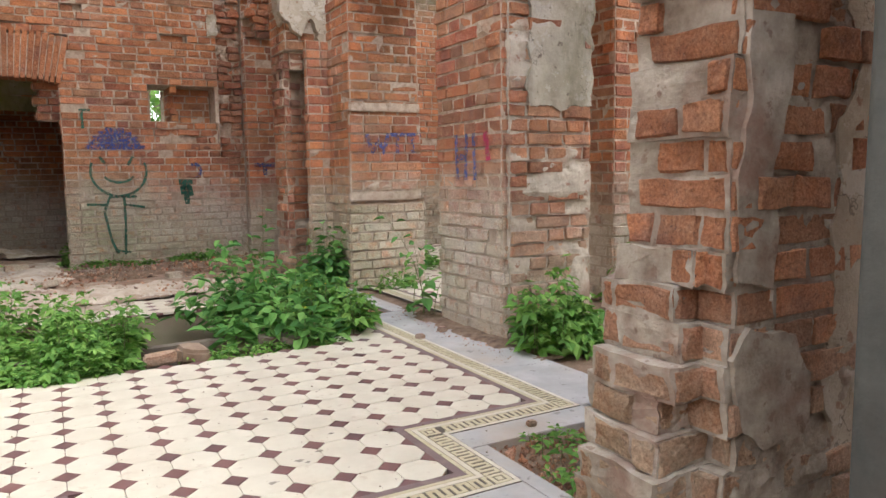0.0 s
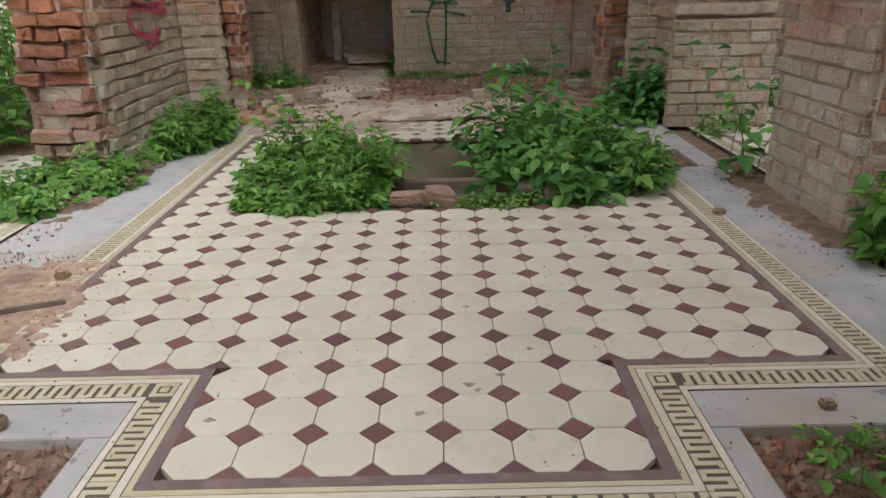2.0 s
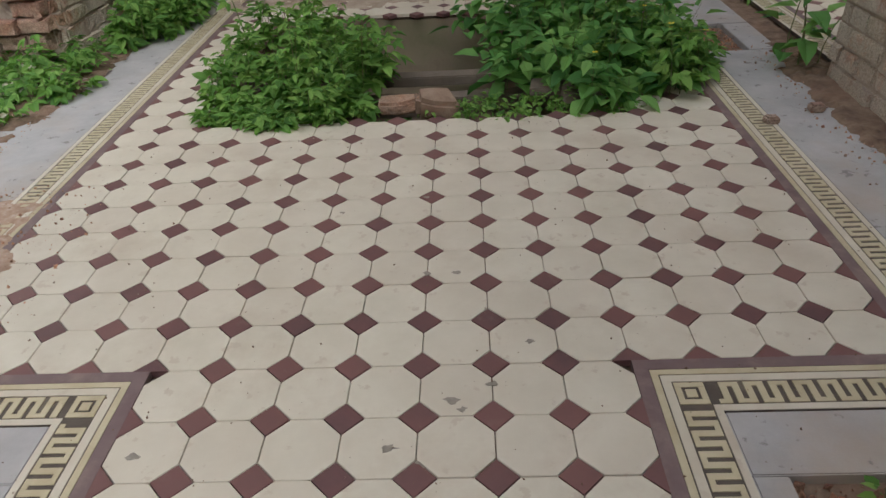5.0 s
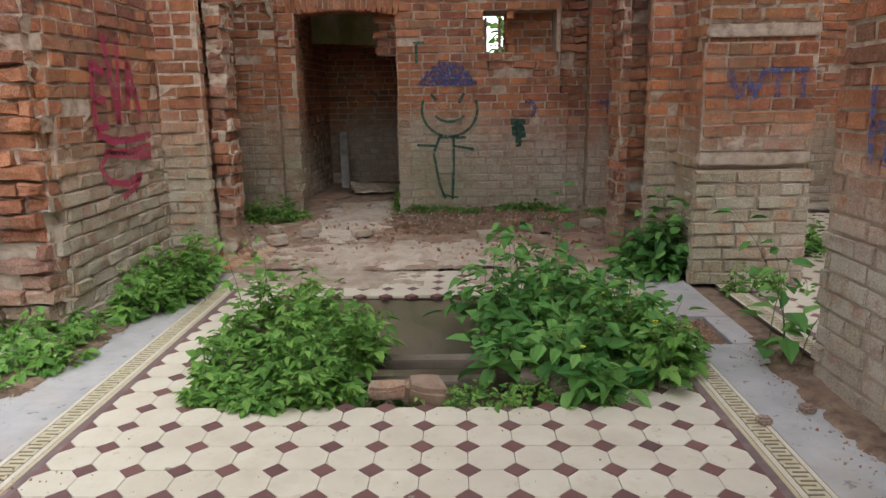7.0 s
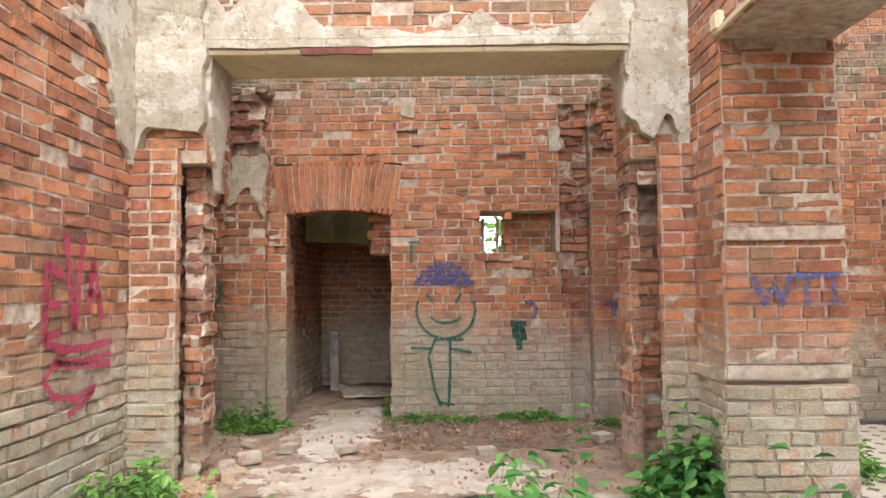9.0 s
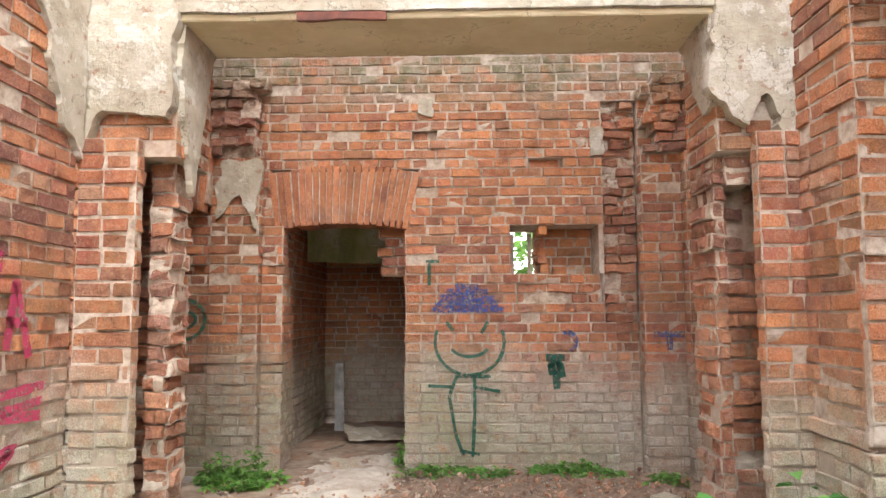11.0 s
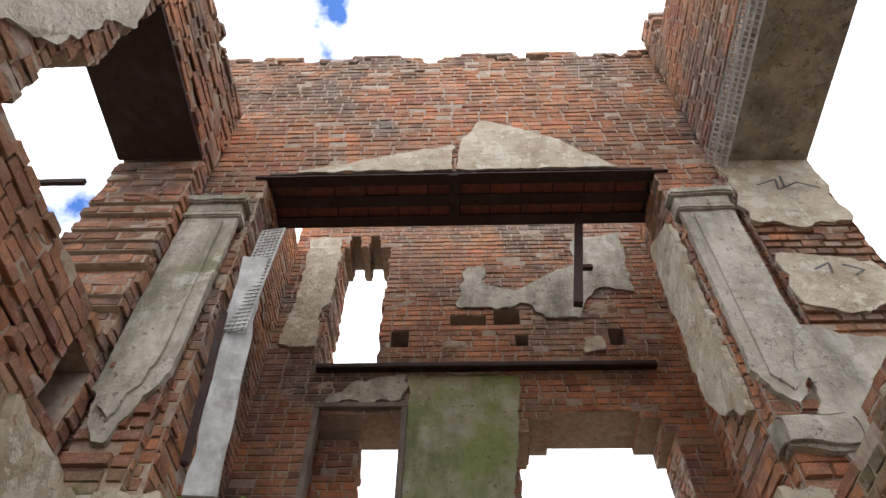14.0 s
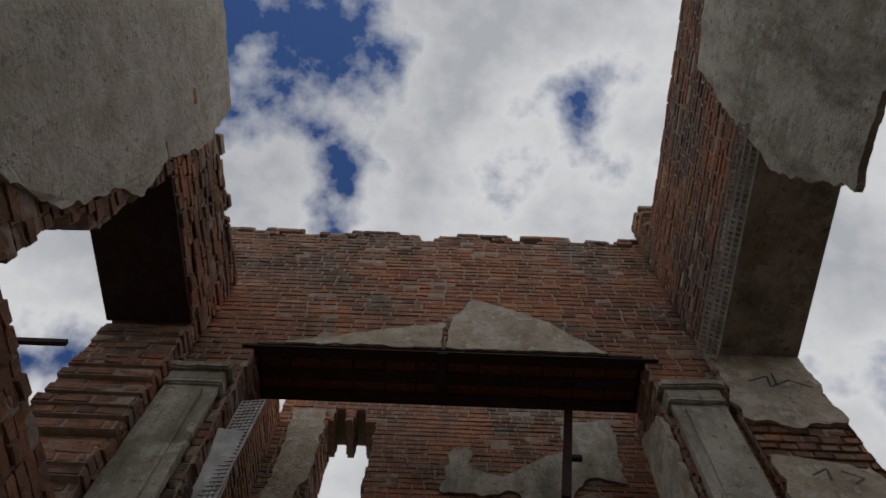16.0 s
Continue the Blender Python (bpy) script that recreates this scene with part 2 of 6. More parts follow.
def mottled(name, stops, scale=6.0, stain=None, stain_scale=1.5, rough=0.85, bump=0.3, bump_scale=40, metal=0.0, stain_from=0.5, stain_to=0.7, spots=None, pieces=None, dist=0.006, streak=None, cracks=None, patches=None):
    m, n, l, b = material(name, rough)
    place = world_place(n)
    c = node_ramp(n, l, node_noise(n, l, place, scale, 7, 0.65), stops)
    if stain:
        c = node_mix(n, l, node_ramp(n, l, node_noise(n, l, place, stain_scale, 6, 0.65), [(stain_from, 0.0), (stain_to, 0.8)]), c, stain)
    if spots:
        c = node_mix(n, l, node_ramp(n, l, node_noise(n, l, place, 17, 5, 0.6), [(0.62, 0.0), (0.66, 0.8)]), c, spots)
    if patches:
        c = node_mix(n, l, node_ramp(n, l, node_noise(n, l, place, 4.3, 7, 0.7), [(0.545, 0.0), (0.565, 0.8)]), c, patches)
    if streak:
        tall = n.new("ShaderNodeMapping")
        tall.inputs["Scale"].default_value = (1.0, 1.0, 0.3)
        l.new(place, tall.inputs["Vector"])
        c = node_mix(n, l, node_ramp(n, l, node_noise(n, l, tall.outputs["Vector"], 2.8, 8, 0.7), [(0.48, 0.0), (0.66, 0.8)]), c, streak)
    if cracks:
        line = node_math(n, l, "ABSOLUTE", node_math(n, l, "SUBTRACT", node_noise(n, l, place, 1.6, 6, 0.6), 0.5), 0.0)
        c = node_mix(n, l, node_ramp(n, l, line, [(0.0, 0.8), (0.0028, 0.0)]), c, cracks)
    if pieces:
        c = node_mix(n, l, node_ramp(n, l, n.new("ShaderNodeObjectInfo").outputs["Random"], [(0.0, 0.0), (1.0, pieces[0])]), c, pieces[1])
    l.new(c, b.inputs["Base Color"])
    b.inputs["Metallic"].default_value = metal
    node_bump(n, l, b, node_noise(n, l, place, bump_scale, 8, 0.7), bump, dist)
    return m


PIER_MORTAR = mottled("grey_smeared_mortar", [(0.3, (0.22, 0.18, 0.14)), (0.5, (0.40, 0.355, 0.29)), (0.7, (0.58, 0.54, 0.46))], 9, (0.27, 0.15, 0.11), 3.2, 0.95, 1.0, 30, spots=(0.24, 0.17, 0.13), dist=0.012)
LIME = mottled("crumbling_pale_lime", [(0.3, (0.30, 0.26, 0.21)), (0.5, (0.47, 0.42, 0.35)), (0.7, (0.60, 0.55, 0.47))], 11, (0.30, 0.17, 0.12), 4.5, 0.95, 1.0, 35, spots=(0.28, 0.13, 0.09), dist=0.012)
PLASTER_WARM = mottled("warm_beige_soffit_plaster", [(0.3, (0.55, 0.45, 0.28)), (0.7, (0.68, 0.58, 0.40))], 3, (0.42, 0.33, 0.19), 1.6, 0.92, 0.4, 20, cracks=(0.2, 0.16, 0.12))
SHEET = mottled("grey_streaked_sheet", [(0.3, (0.30, 0.30, 0.29)), (0.7, (0.52, 0.525, 0.52))], 9, (0.22, 0.20, 0.18), 5, 0.8, 0.5, 50, streak=(0.10, 0.095, 0.085))
PLASTER = mottled("old_cream_plaster", [(0.3, (0.36, 0.30, 0.22)), (0.5, (0.45, 0.39, 0.30)), (0.7, (0.53, 0.475, 0.39))], 7, (0.29, 0.23, 0.16), 2.6, 0.92, 0.9, 14, spots=(0.30, 0.17, 0.11), dist=0.025, cracks=(0.10, 0.08, 0.06), patches=(0.57, 0.53, 0.455))
PLASTER_DIRTY = mottled("grey_stained_plaster", [(0.3, (0.28, 0.26, 0.21)), (0.5, (0.42, 0.38, 0.31)), (0.7, (0.52, 0.49, 0.42))], 4, (0.15, 0.15, 0.08), 1.4, 0.9, 0.9, 14, spots=(0.14, 0.11, 0.09), dist=0.025, streak=(0.12, 0.115, 0.08), cracks=(0.07, 0.06, 0.05), patches=(0.47, 0.445, 0.39))
PLASTER_PALE = mottled("pale_weathered_plaster", [(0.3, (0.44, 0.40, 0.33)), (0.5, (0.56, 0.52, 0.44)), (0.7, (0.64, 0.60, 0.53))], 5, (0.36, 0.31, 0.23), 2.2, 0.92, 0.9, 14, spots=(0.30, 0.22, 0.16), dist=0.025, cracks=(0.10, 0.08, 0.06), streak=(0.38, 0.35, 0.28))
# Grey plaster with the near jamb's shade put into its colour.
PLASTER_SHADED = mottled("shaded_grey_plaster", [(0.3, (0.055, 0.06, 0.055)), (0.7, (0.11, 0.115, 0.105))], 5, (0.07, 0.06, 0.05), 2, 0.9, 0.5, 20)
PLASTER_MOSS = mottled("mossy_green_plaster", [(0.3, (0.22, 0.22, 0.14)), (0.5, (0.34, 0.33, 0.24)), (0.7, (0.44, 0.42, 0.34))], 4, (0.20, 0.24, 0.05), 1.8, 0.92, 0.9, 14, stain_from=0.42, stain_to=0.6, spots=(0.12, 0.12, 0.06), dist=0.025, streak=(0.12, 0.13, 0.05))
CREAM = mottled("cream_floor_tile", [(0.3, (0.56, 0.525, 0.425)), (0.7, (0.68, 0.65, 0.545))], 4, (0.44, 0.37, 0.28), 2.2, 0.5, 0.06, 60, stain_from=0.54, stain_to=0.78, spots=(0.52, 0.46, 0.37), pieces=(0.35, (0.52, 0.46, 0.38)))
MAROON = mottled("maroon_floor_tile", [(0.3, (0.085, 0.052, 0.056)), (0.6, (0.15, 0.072, 0.072)), (0.8, (0.24, 0.115, 0.10))], 4, (0.20, 0.16, 0.15), 9, 0.55, 0.06, 60, 0.0, 0.6, 0.8, pieces=(0.65, (0.21, 0.10, 0.09)))
PURPLE = mottled("purple_grey_tile_strip", [(0.3, (0.14, 0.095, 0.10)), (0.7, (0.20, 0.145, 0.14))], 5, (0.28, 0.22, 0.19), 8, 0.6, 0.06, 60)
YELLOW = mottled("yellow_tile_inlay", [(0.3, (0.48, 0.43, 0.28)), (0.7, (0.58, 0.53, 0.37))], 9, (0.42, 0.35, 0.22), 6, 0.55, 0.05, 60)
DARK_INLAY = mottled("black_tile_inlay", [(0.3, (0.06, 0.05, 0.042)), (0.7, (0.12, 0.10, 0.08))], 9, (0.25, 0.22, 0.17), 7, 0.6, 0.05, 60, 0.0, 0.55, 0.8)
GREY_FLOOR = mottled("grey_cement_tile", [(0.3, (0.33, 0.33, 0.33)), (0.7, (0.46, 0.455, 0.45))], 5, (0.40, 0.34, 0.28), 1.6, 0.7, 0.2, 50, spots=(0.20, 0.19, 0.18))
SOIL = mottled("brown_soil", [(0.3, (0.10, 0.065, 0.045)), (0.5, (0.19, 0.13, 0.09)), (0.7, (0.28, 0.21, 0.15))], 14, (0.25, 0.16, 0.11), 3, 0.95, 1.0, 35)
RUBBLE_FLOOR = mottled("dusty_rubble_floor", [(0.3, (0.17, 0.115, 0.08)), (0.5, (0.29, 0.21, 0.155)), (0.7, (0.42, 0.34, 0.26))], 5, (0.30, 0.15, 0.09), 2.4, 0.95, 0.8, 45)
# Rusted iron, taken near-black to hold the shade under beams and soffits.
RUST_AND_SHADE = mottled("rusted_iron_and_shade", [(0.3, (0.016, 0.010, 0.009)), (0.7, (0.055, 0.02, 0.015))], 14, (0.05, 0.04, 0.04), 5, 0.8, 0.4, 60, 0.3)
RED_RUST_AND_SHADE = mottled("dark_red_rust_and_shade", [(0.3, (0.10, 0.035, 0.025)), (0.7, (0.22, 0.07, 0.045))], 18, (0.06, 0.03, 0.025), 7, 0.85, 0.5, 60)
WOOD = mottled("grey_weathered_wood", [(0.3, (0.11, 0.09, 0.07)), (0.7, (0.24, 0.20, 0.16))], 12, (0.06, 0.05, 0.04), 3, 0.9, 0.5, 50)
PIT_WALL = mottled("brown_pit_render", [(0.3, (0.20, 0.155, 0.11)), (0.7, (0.36, 0.30, 0.22))], 4, (0.15, 0.16, 0.08), 2, 0.95, 0.5, 30)
ZINC = mottled("pale_peeling_sheet", [(0.3, (0.36, 0.37, 0.37)), (0.7, (0.60, 0.61, 0.60))], 9, (0.22, 0.20, 0.18), 5, 0.75, 0.4, 50)


def leaf_material(name, a, b_, c_):
    m, n, l, b = material(name, 0.68)
    rnd = n.new("ShaderNodeNewGeometry").outputs["Random Per Island"]
    col = node_ramp(n, l, rnd, [(0.0, a), (0.5, b_), (1.0, c_)])
    place = world_place(n)
    col = node_mix(n, l, node_ramp(n, l, node_noise(n, l, place, 4, 3), [(0.4, 0.0), (0.7, 0.45)]), col, a)
    l.new(col, b.inputs["Base Color"])
    tr = n.new("ShaderNodeBsdfTranslucent")
    l.new(col, tr.inputs["Color"])
    mx = n.new("ShaderNodeMixShader")
    mx.inputs["Fac"].default_value = 0.35
    out = [x for x in n if x.type == "OUTPUT_MATERIAL"][0]
    l.new(b.outputs["BSDF"], mx.inputs[1])
    l.new(tr.outputs["BSDF"], mx.inputs[2])
    l.new(mx.outputs["Shader"], out.inputs["Surface"])
    return m


LEAF = leaf_material("fresh_green_leaf", (0.07, 0.19, 0.035), (0.16, 0.36, 0.06), (0.29, 0.50, 0.12))
LEAF_DEEP = leaf_material("deep_green_leaf", (0.055, 0.19, 0.045), (0.13, 0.34, 0.075), (0.24, 0.47, 0.12))
STEM = mottled("green_stem", [(0.3, (0.10, 0.14, 0.05)), (0.7, (0.18, 0.20, 0.08))], 20, None, 1, 0.7, 0.2, 60)


# ---------------------------------------------------------------- mesh helpers
def part(name, bm, mat, parent=None, label=""):
    me = bpy.data.meshes.new(name)
    bm.to_mesh(me)
    bm.free()
    me.materials.append(mat)
    ob = new(name, me)
    if parent:
        ob.parent = parent
    if label:
        ob["label"] = label
    return ob


def part_data(name, verts, faces, mat, parent=None, label=""):
    me = bpy.data.meshes.new(name)
    me.from_pydata(verts, [], faces)
    me.update()
    if isinstance(mat, list):
        for x in mat:
            me.materials.append(x)
    else:
        me.materials.append(mat)
    ob = new(name, me)
    if parent:
        ob.parent = parent
    if label:
        ob["label"] = label
    return ob


def add_box(verts, faces, x0, x1, y0, y1, z0, z1):
    k = len(verts)
    verts += [(x0, y0, z0), (x1, y0, z0), (x1, y1, z0), (x0, y1, z0), (x0, y0, z1), (x1, y0, z1), (x1, y1, z1), (x0, y1, z1)]
    faces += [(k, k + 3, k + 2, k + 1), (k + 4, k + 5, k + 6, k + 7), (k, k + 1, k + 5, k + 4), (k + 1, k + 2, k + 6, k + 5), (k + 2, k + 3, k + 7, k + 6), (k + 3, k, k + 4, k + 7)]


def box_bm(x0, x1, y0, y1, z0, z1, bevel=0.0, rough=0.0, cuts=0, seed=1):
    bm = bmesh.new()
    bmesh.ops.create_cube(bm, size=1, matrix=Matrix.LocRotScale(((x0 + x1) / 2, (y0 + y1) / 2, (z0 + z1) / 2), None, (x1 - x0, y1 - y0, z1 - z0)))
    if cuts:
        bmesh.ops.subdivide_edges(bm, edges=bm.edges[:], cuts=cuts, use_grid_fill=True)
    if bevel:
        bmesh.ops.bevel(bm, geom=[e for e in bm.edges if len(e.link_faces) == 2 and e.calc_face_angle(0) > 0.5], offset=bevel, segments=2, affect="EDGES")
    if rough:
        for v in bm.verts:
            v.co += rough * Vector(noise.noise_vector(v.co * 6 + Vector((seed, 0, 0))))
    return bm


COURSE, LONG, SHORT, JOINT = 0.086, 0.275, 0.145, 0.0105


def brick_shape(rng, length, height=COURSE - JOINT, depth=0.07, wear=0.006):
    """Twelve points of one worn brick, its face at y = 0 and looking to -y, centred on x and z."""
    pts = []
    for inset, y in ((0.0, depth), (0.0, 0.006), (0.0045, 0.0)):
        for sx, sz in ((-1, -1), (1, -1), (1, 1), (-1, 1)):
            j = wear if y < depth else 0.0
            pts.append((sx * (length / 2 - inset - abs(rng.gauss(0, j))), y + rng.gauss(0, j * 0.5), sz * (height / 2 - inset * 0.7 - abs(rng.gauss(0, j * 0.7)))))
    return pts


BRICK_FACES = [(0, 1, 5, 4), (1, 2, 6, 5), (2, 3, 7, 6), (3, 0, 4, 7), (4, 5, 9, 8), (5, 6, 10, 9), (6, 7, 11, 10), (7, 4, 8, 11), (8, 9, 10, 11)]


def brick_pool(mat, length, count, seed):
    rng, pool = random.Random(seed), []
    for _ in range(count):
        me = bpy.data.meshes.new("brick")
        me.from_pydata(brick_shape(rng, length, wear=0.0065), [], BRICK_FACES)
        me.materials.append(mat)
        pool.append(me)
    return pool


POOL_LONG, POOL_SHORT = brick_pool(BRICK, LONG - JOINT, 14, 5), brick_pool(BRICK, SHORT - JOINT, 14, 6)


def cut_out(spans, a, b):
    res = []
    for s, e in spans:
        if b <= s or a >= e:
            res.append((s, e))
        else:
            if a - s > 0.04:
                res.append((s, a))
            if e - b > 0.04:
                res.append((b, e))
    return res


def brick_wall(name, origin, along, facing, length, z0, z1, thick, holes=(), singles=None, mat_j=None, label="", seed=0, missing=0.012, ends=(0.0, 0.0), topjag=0, both=False, proud=0.008, ragged=0.0, recesses=(), parent=None, dress=True, wear=0.0055, unique=None, flush=None, smear=-0.04, mortar=None, spall=0.02):
    """A wall of single bricks bonded over a mortar core. origin: the foot of its face at u = 0; along, facing: unit vectors.
    holes: (u0, u1, z0, z1, jag) go through; recesses: (u0, u1, z0, z1, depth) do not. singles: (u0, u1, z0, z1) in which each
    brick is an object (unique: its material, when each has a shape of its own). ragged: how far bricks stand out; spall: the share of bricks whose face has broken off; smear: how much of the face old mortar covers. dress: bricks on the ends too."""
    rng = random.Random(seed)
    along, facing = Vector(along), Vector(facing)
    mat_j = mat_j or BRICK_J
    root = parent or tagged(new(name), label, "wall", kind="structure")
    cv, cf, bv, bf = [], [], [], []
    count = 0
    turn = Matrix((along, -facing, Vector((0, 0, 1)))).transposed().to_4x4()
    rows = int(round((z1 - z0) / COURSE))
    top_out = 0.022 if unique else 0.0125

    def put(u, z, d):
        p = Vector(origin) + along * u + facing * d
        return (p.x, p.y, z)

    for r in range(rows):
        za = z0 + r * COURSE
        zm = za + COURSE / 2
        spans = [(rng.uniform(0, ends[0]), length - rng.uniform(0, ends[1]))]
        if topjag and r >= rows - topjag:
            a = rng.uniform(-0.3, 0.6)
            while a < length:
                w = rng.uniform(0.1, 0.75) * (r - rows + topjag + 1) / topjag
                spans = cut_out(spans, a, a + w)
                a += w + rng.uniform(0.12, 0.8)
        for h in holes:
            if h[2] <= zm <= h[3]:
                j = h[4] if len(h) > 4 else 0.0
                spans = cut_out(spans, h[0] - rng.uniform(0, j), h[1] + rng.uniform(0, j))
        pieces = []
        for s, e in spans:
            cuts = [(s, e, flush if flush is not None else 0.006 if zm > 0.8 else 0.011)]
            for h in recesses:
                if h[2] <= zm <= h[3]:
                    res = []
                    for a, c, d in cuts:
                        lo, hi = max(a, h[0]), min(c, h[1])
                        if lo >= hi or d > 0.02:
                            res.append((a, c, d))
                            continue
                        if lo - a > 0.02:
                            res.append((a, lo, d))
                        res.append((lo, hi, h[4]))
                        if c - hi > 0.02:
                            res.append((hi, c, d))
                    cuts = res
            pieces += cuts
            for a, c, d in cuts:
                cols = max(1, int((c - a) / 0.06))
                k = len(cv)
                for i in range(cols + 1):
                    u = a + 0.004 + (c - a - 0.008) * i / cols
                    for h in (0.0, 0.33, 0.67, 1.0):
                        z = za + COURSE * h
                        q = Vector(put(u, z, 0))
                        lump = noise.noise(q * 2.3 + Vector((seed, 0, 0))) + 0.6 * noise.noise(q * 8.0) + 0.3 * noise.noise(q * 21.0)
                        out = 0.0 if d > 0.02 else max(-0.004, min(top_out, 0.06 * (lump - 0.62 + 2.2 * smear)))
                        cv.append(put(u, z, -d + out))
                for i in range(cols):
                    for h in range(3):
                        m = k + i * 4 + h
                        cf.append((m, m + 4, m + 5, m + 1))
                b0, e0 = len(cv), k + cols * 4
                for u, z in ((a + 0.004, za), (c - 0.004, za), (c - 0.004, za + COURSE), (a + 0.004, za + COURSE)):
                    cv.append(put(u, z, -thick))
                cf += [(b0 + 1, b0, b0 + 3, b0 + 2), (e0, b0 + 1, b0 + 2, e0 + 3), (b0, k, k + 3, b0 + 3), (k + 3, e0 + 3, b0 + 2, b0 + 3), (b0, b0 + 1, e0, k)]
            if dress:
                for u_end, sgn in ((s, -1), (e, 1)):
                    q = 0.0 if r % 2 else -SHORT * 0.5
                    while q < thick - 0.03:
                        w = rng.choice((LONG, SHORT)) * rng.uniform(0.96, 1.03)
                        a, c = max(q, 0.005), min(q + w, thick)
                        q += w
                        if c - a < 0.05 or rng.random() < missing * 2:
                            continue
                        k = len(bv)
                        o = max(-0.004, rng.gauss(0.004, proud * 0.7))
                        for x, y, z in brick_shape(rng, c - a - JOINT, wear=wear * 1.5):
                            bv.append(put(u_end + sgn * (o - y), zm + z, -(a + c) / 2 + x * sgn))
                        bf += [tuple(k + i for i in f) for f in BRICK_FACES]
        for side in ((0, 1) if both else (0,)):
            for s, e, deep in pieces:
                if side == 1 and deep > 0.02:
                    continue
                base_d = 0.0 if deep < 0.02 else 0.01 - deep
                u = s - rng.choice((0.0, 0.0, SHORT, SHORT / 2, LONG / 2))
                stretch = r % 2 == 0
                while u < e - 0.02:
                    w = LONG if (rng.random() < (0.9 if stretch else 0.1)) else SHORT
                    w *= rng.uniform(0.96, 1.03)
                    a, c = max(u, s), min(u + w, e)
                    u += w
                    if c - a < 0.05 or rng.random() < missing:
                        continue
                    d = rng.gauss(0, proud * 0.75) + (rng.uniform(0, ragged) if ragged else 0)
                    d = (max(-0.008, d) if ragged or zm < 3.7 else 0.4 * d) + base_d
                    if rng.random() < spall:
                        d -= rng.uniform(0.012, 0.045)
                    mid = (a + c) / 2
                    whole = abs((c - a) - LONG) < 0.03 or abs((c - a) - SHORT) < 0.015
                    tilt = rng.gauss(0, 0.010)
                    if side == 0 and singles and not unique and wear < 0.0079 and whole and count < 300 and singles[0] < mid < singles[1] and singles[2] < zm < singles[3]:
                        me = rng.choice(POOL_LONG if c - a > 0.22 else POOL_SHORT)
                        ob = new("brick", me)
                        ob.matrix_world = Matrix.Translation(put(mid, zm, d)) @ turn @ Matrix.Rotation(tilt, 4, "Y")
                        ob.parent = root
                        count += 1
                        continue
                    if side == 0 and unique and count < 300 and singles[0] < mid < singles[1] and singles[2] < zm < singles[3]:
                        own = [put(mid + x, zm + z + x * tilt, d - y) for x, y, z in brick_shape(rng, c - a - JOINT, wear=wear)]
                        part_data("brick", own, BRICK_FACES, unique, root)
                        count += 1
                        continue
                    k = len(bv)
                    for x, y, z in brick_shape(rng, c - a - JOINT * rng.uniform(0.6, 1.5), wear=wear):
                        dd = d - y if side == 0 else -thick - d + y
                        bv.append(put(mid + x * (1 if side == 0 else -1), zm + z + x * tilt, dd))
                    bf += [tuple(k + i for i in f) for f in BRICK_FACES]
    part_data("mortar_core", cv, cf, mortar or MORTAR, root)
    rest = part_data("brickwork", bv, bf, mat_j, root)
    rest["kind"] = "stuff"
    return root


def erode(root, amp, swell, facing, cuts=3, freq=8.0):
    """Rounds and pits the bricks of a broken wall and lets its mortar swell over them."""
    facing = Vector(facing)
    for ob in root.children:
        bm = bmesh.new()
        bm.from_mesh(ob.data)
        bmesh.ops.subdivide_edges(bm, edges=bm.edges[:], cuts=cuts, use_grid_fill=True)
        core = ob.name.startswith("mortar")
        for v in bm.verts:
            p = v.co.copy()
            v.co += amp * Vector(noise.noise_vector(p * freq)) + amp * 0.5 * Vector(noise.noise_vector(p * freq * 3.1)) + amp * 0.3 * Vector(noise.noise_vector(p * freq * 8))
            if core:
                v.co += facing * swell * (0.35 + 1.5 * noise.noise(p * 5.5) + 0.6 * noise.noise(p * 21))
        bm.to_mesh(ob.data)
        bm.free()
    return root


def jag_outline(pts, step=0.05, amp=0.02, seed=0, smooth=()):
    """A broken outline through the given corners; edges whose index is in smooth stay straight."""
    res = []
    for i, p in enumerate(pts):
        q = pts[(i + 1) % len(pts)]
        dx, dz = q[0] - p[0], q[1] - p[1]
        ln = math.hypot(dx, dz)
        k = max(1, int(ln / 0.022))
        for j in range(k):
            f = j / k
            x, z = p[0] + dx * f, p[1] + dz * f
            o = 0
            if i not in smooth:
                o = amp * (2.2 * noise.noise(Vector((x * 7, z * 7, seed * 3.7))) + 0.9 * noise.noise(Vector((x * 15, z * 15, seed * 1.3))) + 0.45 * noise.noise(Vector((x * 41, z * 41, seed))))
            res.append((x - dz / ln * o, z + dx / ln * o))
    return res


def plaster_patch(name, origin, along, facing, pts, thick=0.025, mat=None, label="", seed=0, amp=0.02, smooth=(), top=True, parent=None):
    """A shell of plaster with broken edges, lying on a wall: pts are (u, z)."""
    along, facing = Vector(along), Vector(facing)
    out = jag_outline(pts, 0.05, amp, seed, smooth)
    bm = bmesh.new()
    lo, hi = [], []
    for i, (u, z) in enumerate(out):
        p = Vector(origin) + along * u
        p.z = z
        t = thick * (0.75 + 0.5 * noise.noise(Vector((u * 3, z * 3, seed))))
        lo.append(bm.verts.new(p - facing * 0.02))
        hi.append(bm.verts.new(p + facing * t))
    n = len(out)

    for i in range(n):
        bm.faces.new((lo[i], lo[(i + 1) % n], hi[(i + 1) % n], hi[i]))
    bmesh.ops.triangle_fill(bm, edges=[bm.edges.get((hi[i], hi[(i + 1) % n])) for i in range(n)], use_beauty=True)
    bmesh.ops.recalc_face_normals(bm, faces=bm.faces[:])
    ob = part(name, bm, mat or PLASTER, parent)
    if not parent:
        tagged(ob, label or "cream plaster with broken edges clinging to the brickwork", "plaster", kind="structure")
    return ob


